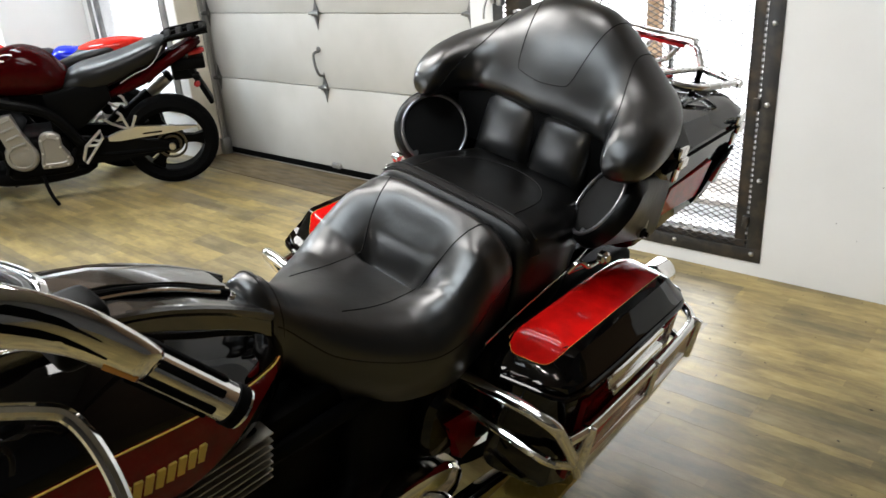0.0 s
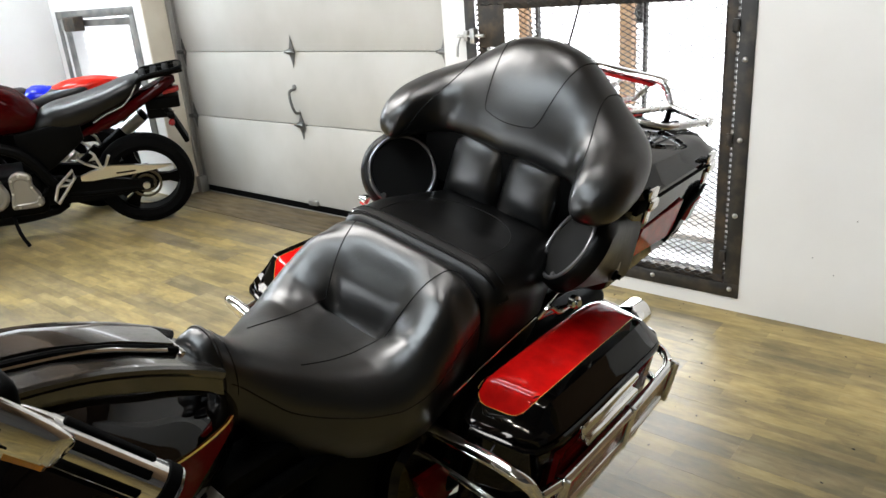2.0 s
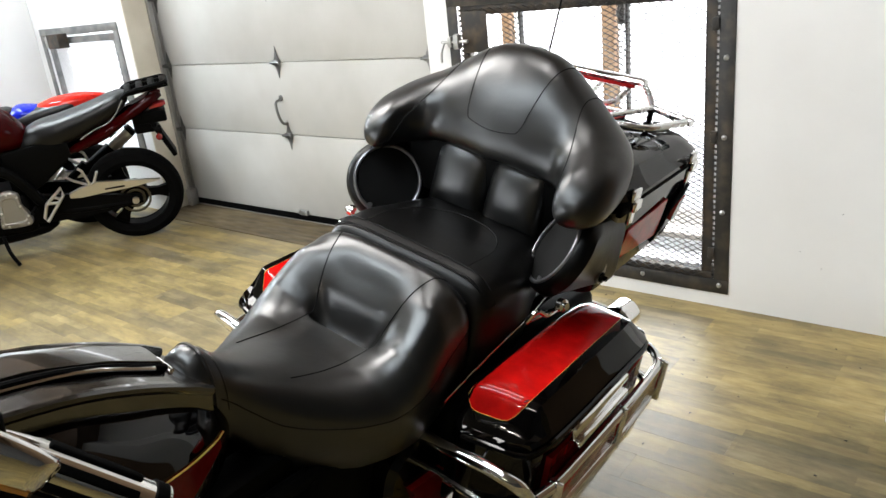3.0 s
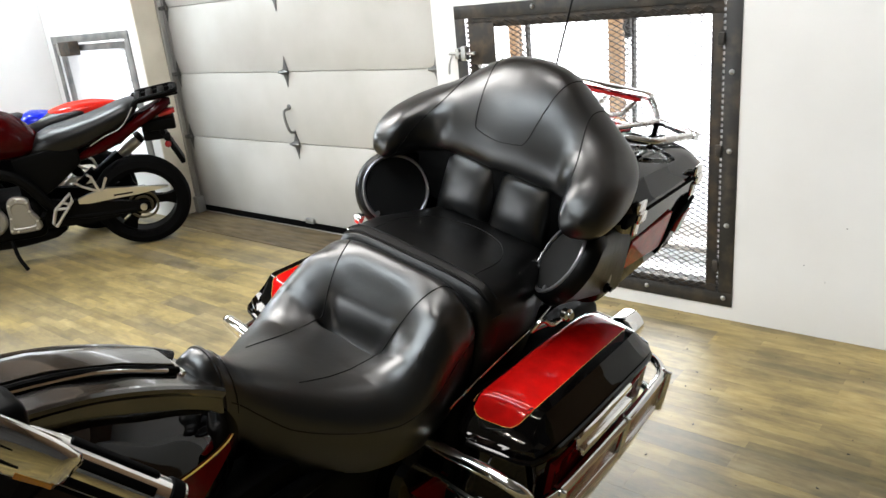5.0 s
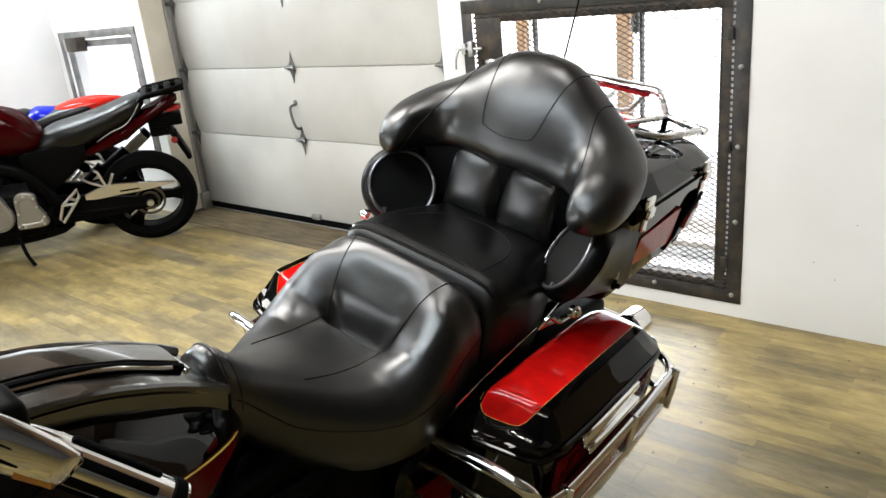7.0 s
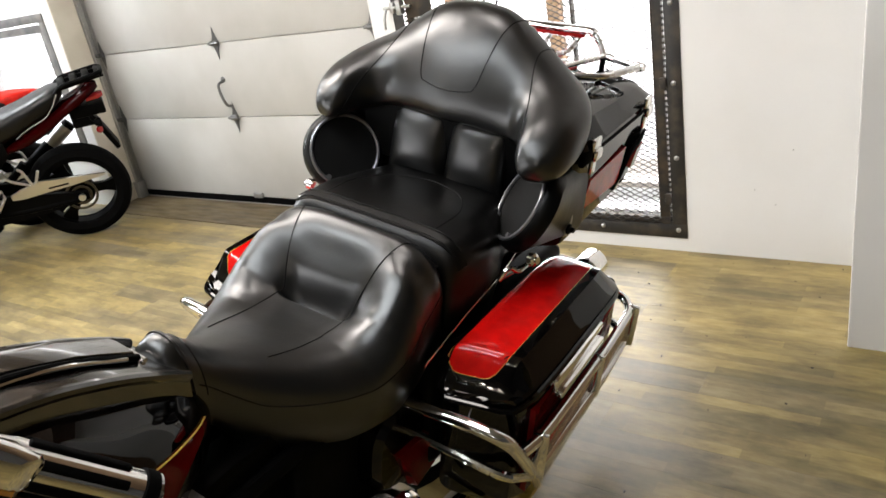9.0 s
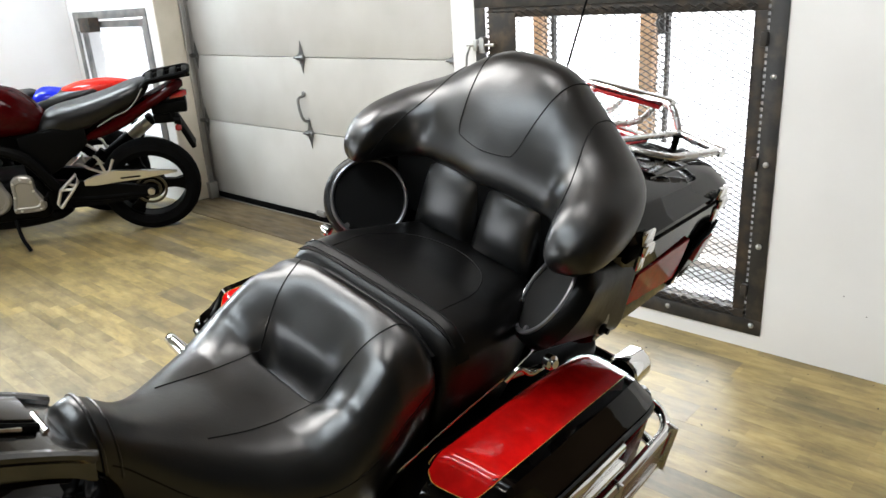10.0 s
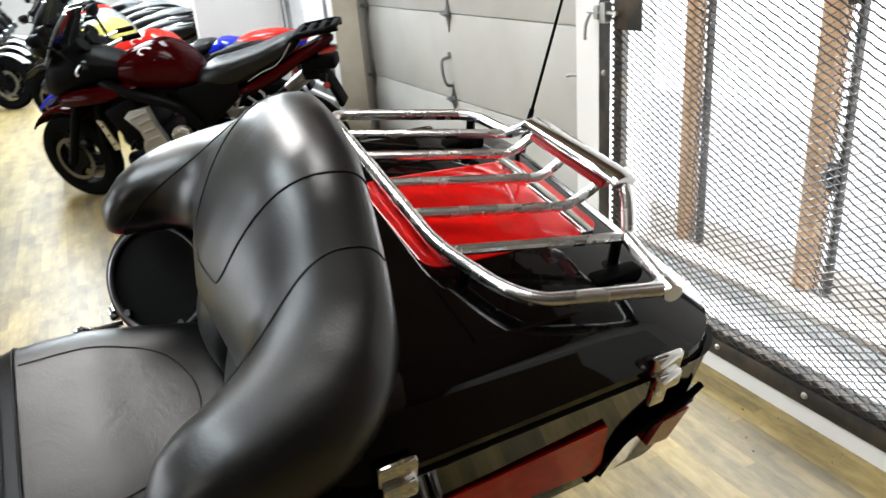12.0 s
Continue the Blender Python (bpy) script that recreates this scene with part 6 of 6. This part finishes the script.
street_bike(parked(-12.0, 3.0), "black motorcycle with grey tail", BLACK_PAINT, GREY_PAINT, BLACK_PAINT)
street_bike(parked(-13.6, 2.8), "silver grey motorcycle parked far down the aisle", GREY_PAINT, GREY_PAINT, BLACK_PAINT)
for k in range(4):
    street_bike(parked(-10.4 - 1.0 * k, -0.40, 168, 9), "white lacquered motorcycle facing the aisle", WHITE_LACQUER, WHITE_LACQUER, WHITE_LACQUER, group="white motorcycles by the aisle")

# parts shelves past the partition
BULB = bpy.data.materials.new("glowing_bulb")
BULB.use_nodes = True
BULB.node_tree.nodes.remove(BULB.node_tree.nodes["Principled BSDF"])
_e = node(BULB, "Emission", Color=(1.0, 0.93, 0.82, 1), Strength=90.0)
link(BULB, _e.outputs["Emission"], BULB.node_tree.nodes["Material Output"].inputs["Surface"])
SHELF = shader("shelf_board", (0.7, 0.69, 0.66), 0.5)
two_tone(SHELF, (0.64, 0.63, 0.60), (0.74, 0.73, 0.70), place(SHELF), 8)
for x0, x1 in ((-7.6, -6.6), (-9.2, -7.7), (-11.0, -9.3)):
    unit = thing("shelf_unit", Matrix.Translation((x0, 3.42, 0)), "white parts shelf half filled with boxes", "shelf", "parts shelves")
    w = x1 - x0
    for x in (0, w - 0.03):
        part("side_panel", [box(x, x + 0.03, 0, 0.42, 0, 2.0, 0.003)], SHELF, unit)
    for z in (0.1, 0.52, 0.95, 1.4, 1.85):
        part("shelf_board", [box(0.03, w - 0.03, 0.005, 0.415, z, z + 0.025, 0.002)], SHELF, unit)
    r2 = random.Random(int(x0 * 10))
    for z in (0.125, 0.545, 0.975, 1.425):
        x = 0.08
        while x < w - 0.4:
            bw, bh = 0.18 + 0.2 * r2.random(), 0.12 + 0.2 * r2.random()
            carton = thing("cardboard_box", Matrix.Translation((x0 + x, 3.47, z)), "closed brown cardboard box on a parts shelf", "box", "shelf boxes")
            part("carton", [box(0, bw, 0, 0.28, 0, bh, 0.003)], CARD, carton)
            part("flap_tape", [box(bw / 2 - 0.025, bw / 2 + 0.025, -0.001, 0.281, bh - 0.02, bh + 0.001, 0.0004)], SHELF, carton, "pale packing tape")
            x += bw + 0.05 + 0.3 * r2.random()

for lx, ly, watts, long, wide, colour in LAMPS:
    fixture = thing("ceiling_light", Matrix.Translation((lx, ly, CEILING)), "long white fluorescent panel light under the ceiling", "ceiling light", "panel lights")
    part("housing", [box(-long / 2 - 0.03, long / 2 + 0.03, -wide / 2 - 0.03, wide / 2 + 0.03, -0.10, -0.03, 0.006)], SHELF, fixture)
    for x in (-0.4, 0.4):
        part("hanger", [tube([(x, 0, -0.035), (x, 0, 0)], 0.012, 8, 0)], STEEL, fixture)

track = thing("track_light", Matrix.Translation((1.3, -4.2, CEILING)), "black ceiling track with a cluster of small bright bulbs", "track light")
part("rail", [box(-0.7, 0.7, -0.02, 0.02, -0.05, 0, 0.004)], PLASTIC, track)
part("rail", [box(-0.7, 0.7, 0.33, 0.37, -0.05, 0, 0.004)], PLASTIC, track)
for k, (x, y) in enumerate(((-0.62, 0), (-0.2, 0), (0.15, 0), (0.6, 0), (-0.5, 0.35), (-0.1, 0.35), (0.3, 0.35), (0.66, 0.35))):
    socket = part("socket", [disc((x, y, -0.05), (0, 0, -1), [(0.02, 0), (0.03, 0.02), (0.03, 0.06), (0.02, 0.065)], 16)], PLASTIC, track)
    part("bulb", [disc((x, y, -0.11), (0, 0, -1), [(0.02, 0), (0.042, 0.02), (0.048, 0.045), (0.036, 0.075), (0.012, 0.09)], 16)], BULB, socket, "glowing warm white bulb")

# ---- floor planks ----
# floor strip along the garage door, darker and browner than the planks
DARK_BOARDS = shader("dark_brown_boards", (0.12, 0.085, 0.04), 0.5)
_v = place(DARK_BOARDS, (1, 5, 1))
two_tone(DARK_BOARDS, (0.055, 0.037, 0.015), (0.135, 0.10, 0.05), _v, 3.5)
uneven_gloss(DARK_BOARDS, _v, 5, 0.4, 0.65)
setting("trim_door_threshold", [box(BAY_L + 0.004, BAY_R - 0.004, 3.41, 3.758, 0.0, 0.004, 0.001)], DARK_BOARDS, "thin dark brown floor strip along the garage door", "threshold")
setting("floor", [box(FAR_X, RIGHT_X, BACK_Y, WALL_Y, -0.05, -0.003), box(FAR_X, END_X, WALL_Y, 3.9, -0.05, -0.003), box(BAY_L, BAY_R, WALL_Y, 3.95, -0.05, -0.003)], JOINT, "wood-look plank floor in weathered tan and grey", "floor")
floor = bpy.data.objects["floor"]
PW, PL = 0.127, 1.22


def plank_shape(x0, x1, y0, y1, z=0.0):
    e = 0.0001
    return [(x0, y0, z - 0.003), (x1, y0, z - 0.003), (x1, y1, z - 0.003), (x0, y1, z - 0.003), (x0 + e, y0 + e, z), (x1 - e, y0 + e, z), (x1 - e, y1 - e, z), (x0 + e, y1 - e, z)], [(4, 5, 6, 7), (0, 1, 5, 4), (1, 2, 6, 5), (2, 3, 7, 6), (3, 0, 4, 7)]


plank_mesh = build("plank", [plank_shape(0.0001, PL - 0.0001, 0.0001, PW - 0.0001)], PLANK, floor, smooth=0)
rest, first, count = [], True, 0
rng = random.Random(5)
row = 0
y = WALL_Y - PW
while y > BACK_Y:
    x = RIGHT_X - PL - rng.random() * PL
    for xa in [x - PL * k for k in range(-1, 20)]:
        near = -6.6 < xa + PL * 0.5 < 1.6 and 0.0 < y
        if xa + PL > RIGHT_X or xa < FAR_X:
            a, b = max(xa, FAR_X), min(xa + PL, RIGHT_X)
            if b - a > 0.05:
                rest.append(plank_shape(a + 0.0001, b - 0.0001, y + 0.0001, y + PW - 0.0001))
        elif near and count < 298:
            ob = plank_mesh if first else new("plank", plank_mesh.data)
            ob.parent, ob.location, first = floor, (xa, y, 0), False
            count += 1
        else:
            rest.append(plank_shape(xa + 0.0001, xa + PL - 0.0001, y + 0.0001, y + PW - 0.0001))
    y -= PW
for xa in (BAY_L, BAY_L + PL, BAY_L + 2 * PL):
    rest.append(plank_shape(xa + 0.001, min(xa + PL, BAY_R) - 0.001, WALL_Y + 0.001, WALL_Y + PW))
rest.append(plank_shape(BAY_L, BAY_R, WALL_Y + PW + 0.001, 3.95))
rest.append(plank_shape(FAR_X, END_X - 0.12, WALL_Y, 3.9))
far = build("far_planks", rest, PLANK, floor, smooth=0)
tagged(far, kind="stuff")

# grit and crumbs on the floor by the wall, and nail holes in the wall
rng = random.Random(11)
grit = []
for k in range(70):
    x, y = -1.3 + 1.25 * rng.random(), 3.58 - 1.5 * rng.random() ** 2
    r = 0.001 + 0.0025 * rng.random() ** 2
    turn = Matrix.Translation((x, y, r * 0.4)) @ Euler((0, 0, 6.3 * rng.random())).to_matrix().to_4x4()
    grit.append(moved(box(-r * (1 + rng.random()), r, -r * 0.7, r * 0.6, -r * 0.4, r * 0.5, r * 0.25, 1), turn))
tagged(build("floor_grit", grit, IRON, None, "scattered dark grit on the plank floor", 0), "scattered dark grit on the plank floor", "grit", kind="stuff")
for x, z in ((-0.50, 0.30), (-0.42, 0.24), (-0.36, 0.47), (-2.3, 1.22)):
    tagged(build("nail_hole", [disc((x, WALL_Y - 0.0005, z), (0, -1, 0), [(0.0022, 0), (0.0018, 0.0008), (0.0008, 0.0004)], 10)], DIM_WALL), "small filled nail hole in the white wall", "wall mark", "nail holes", "structure")
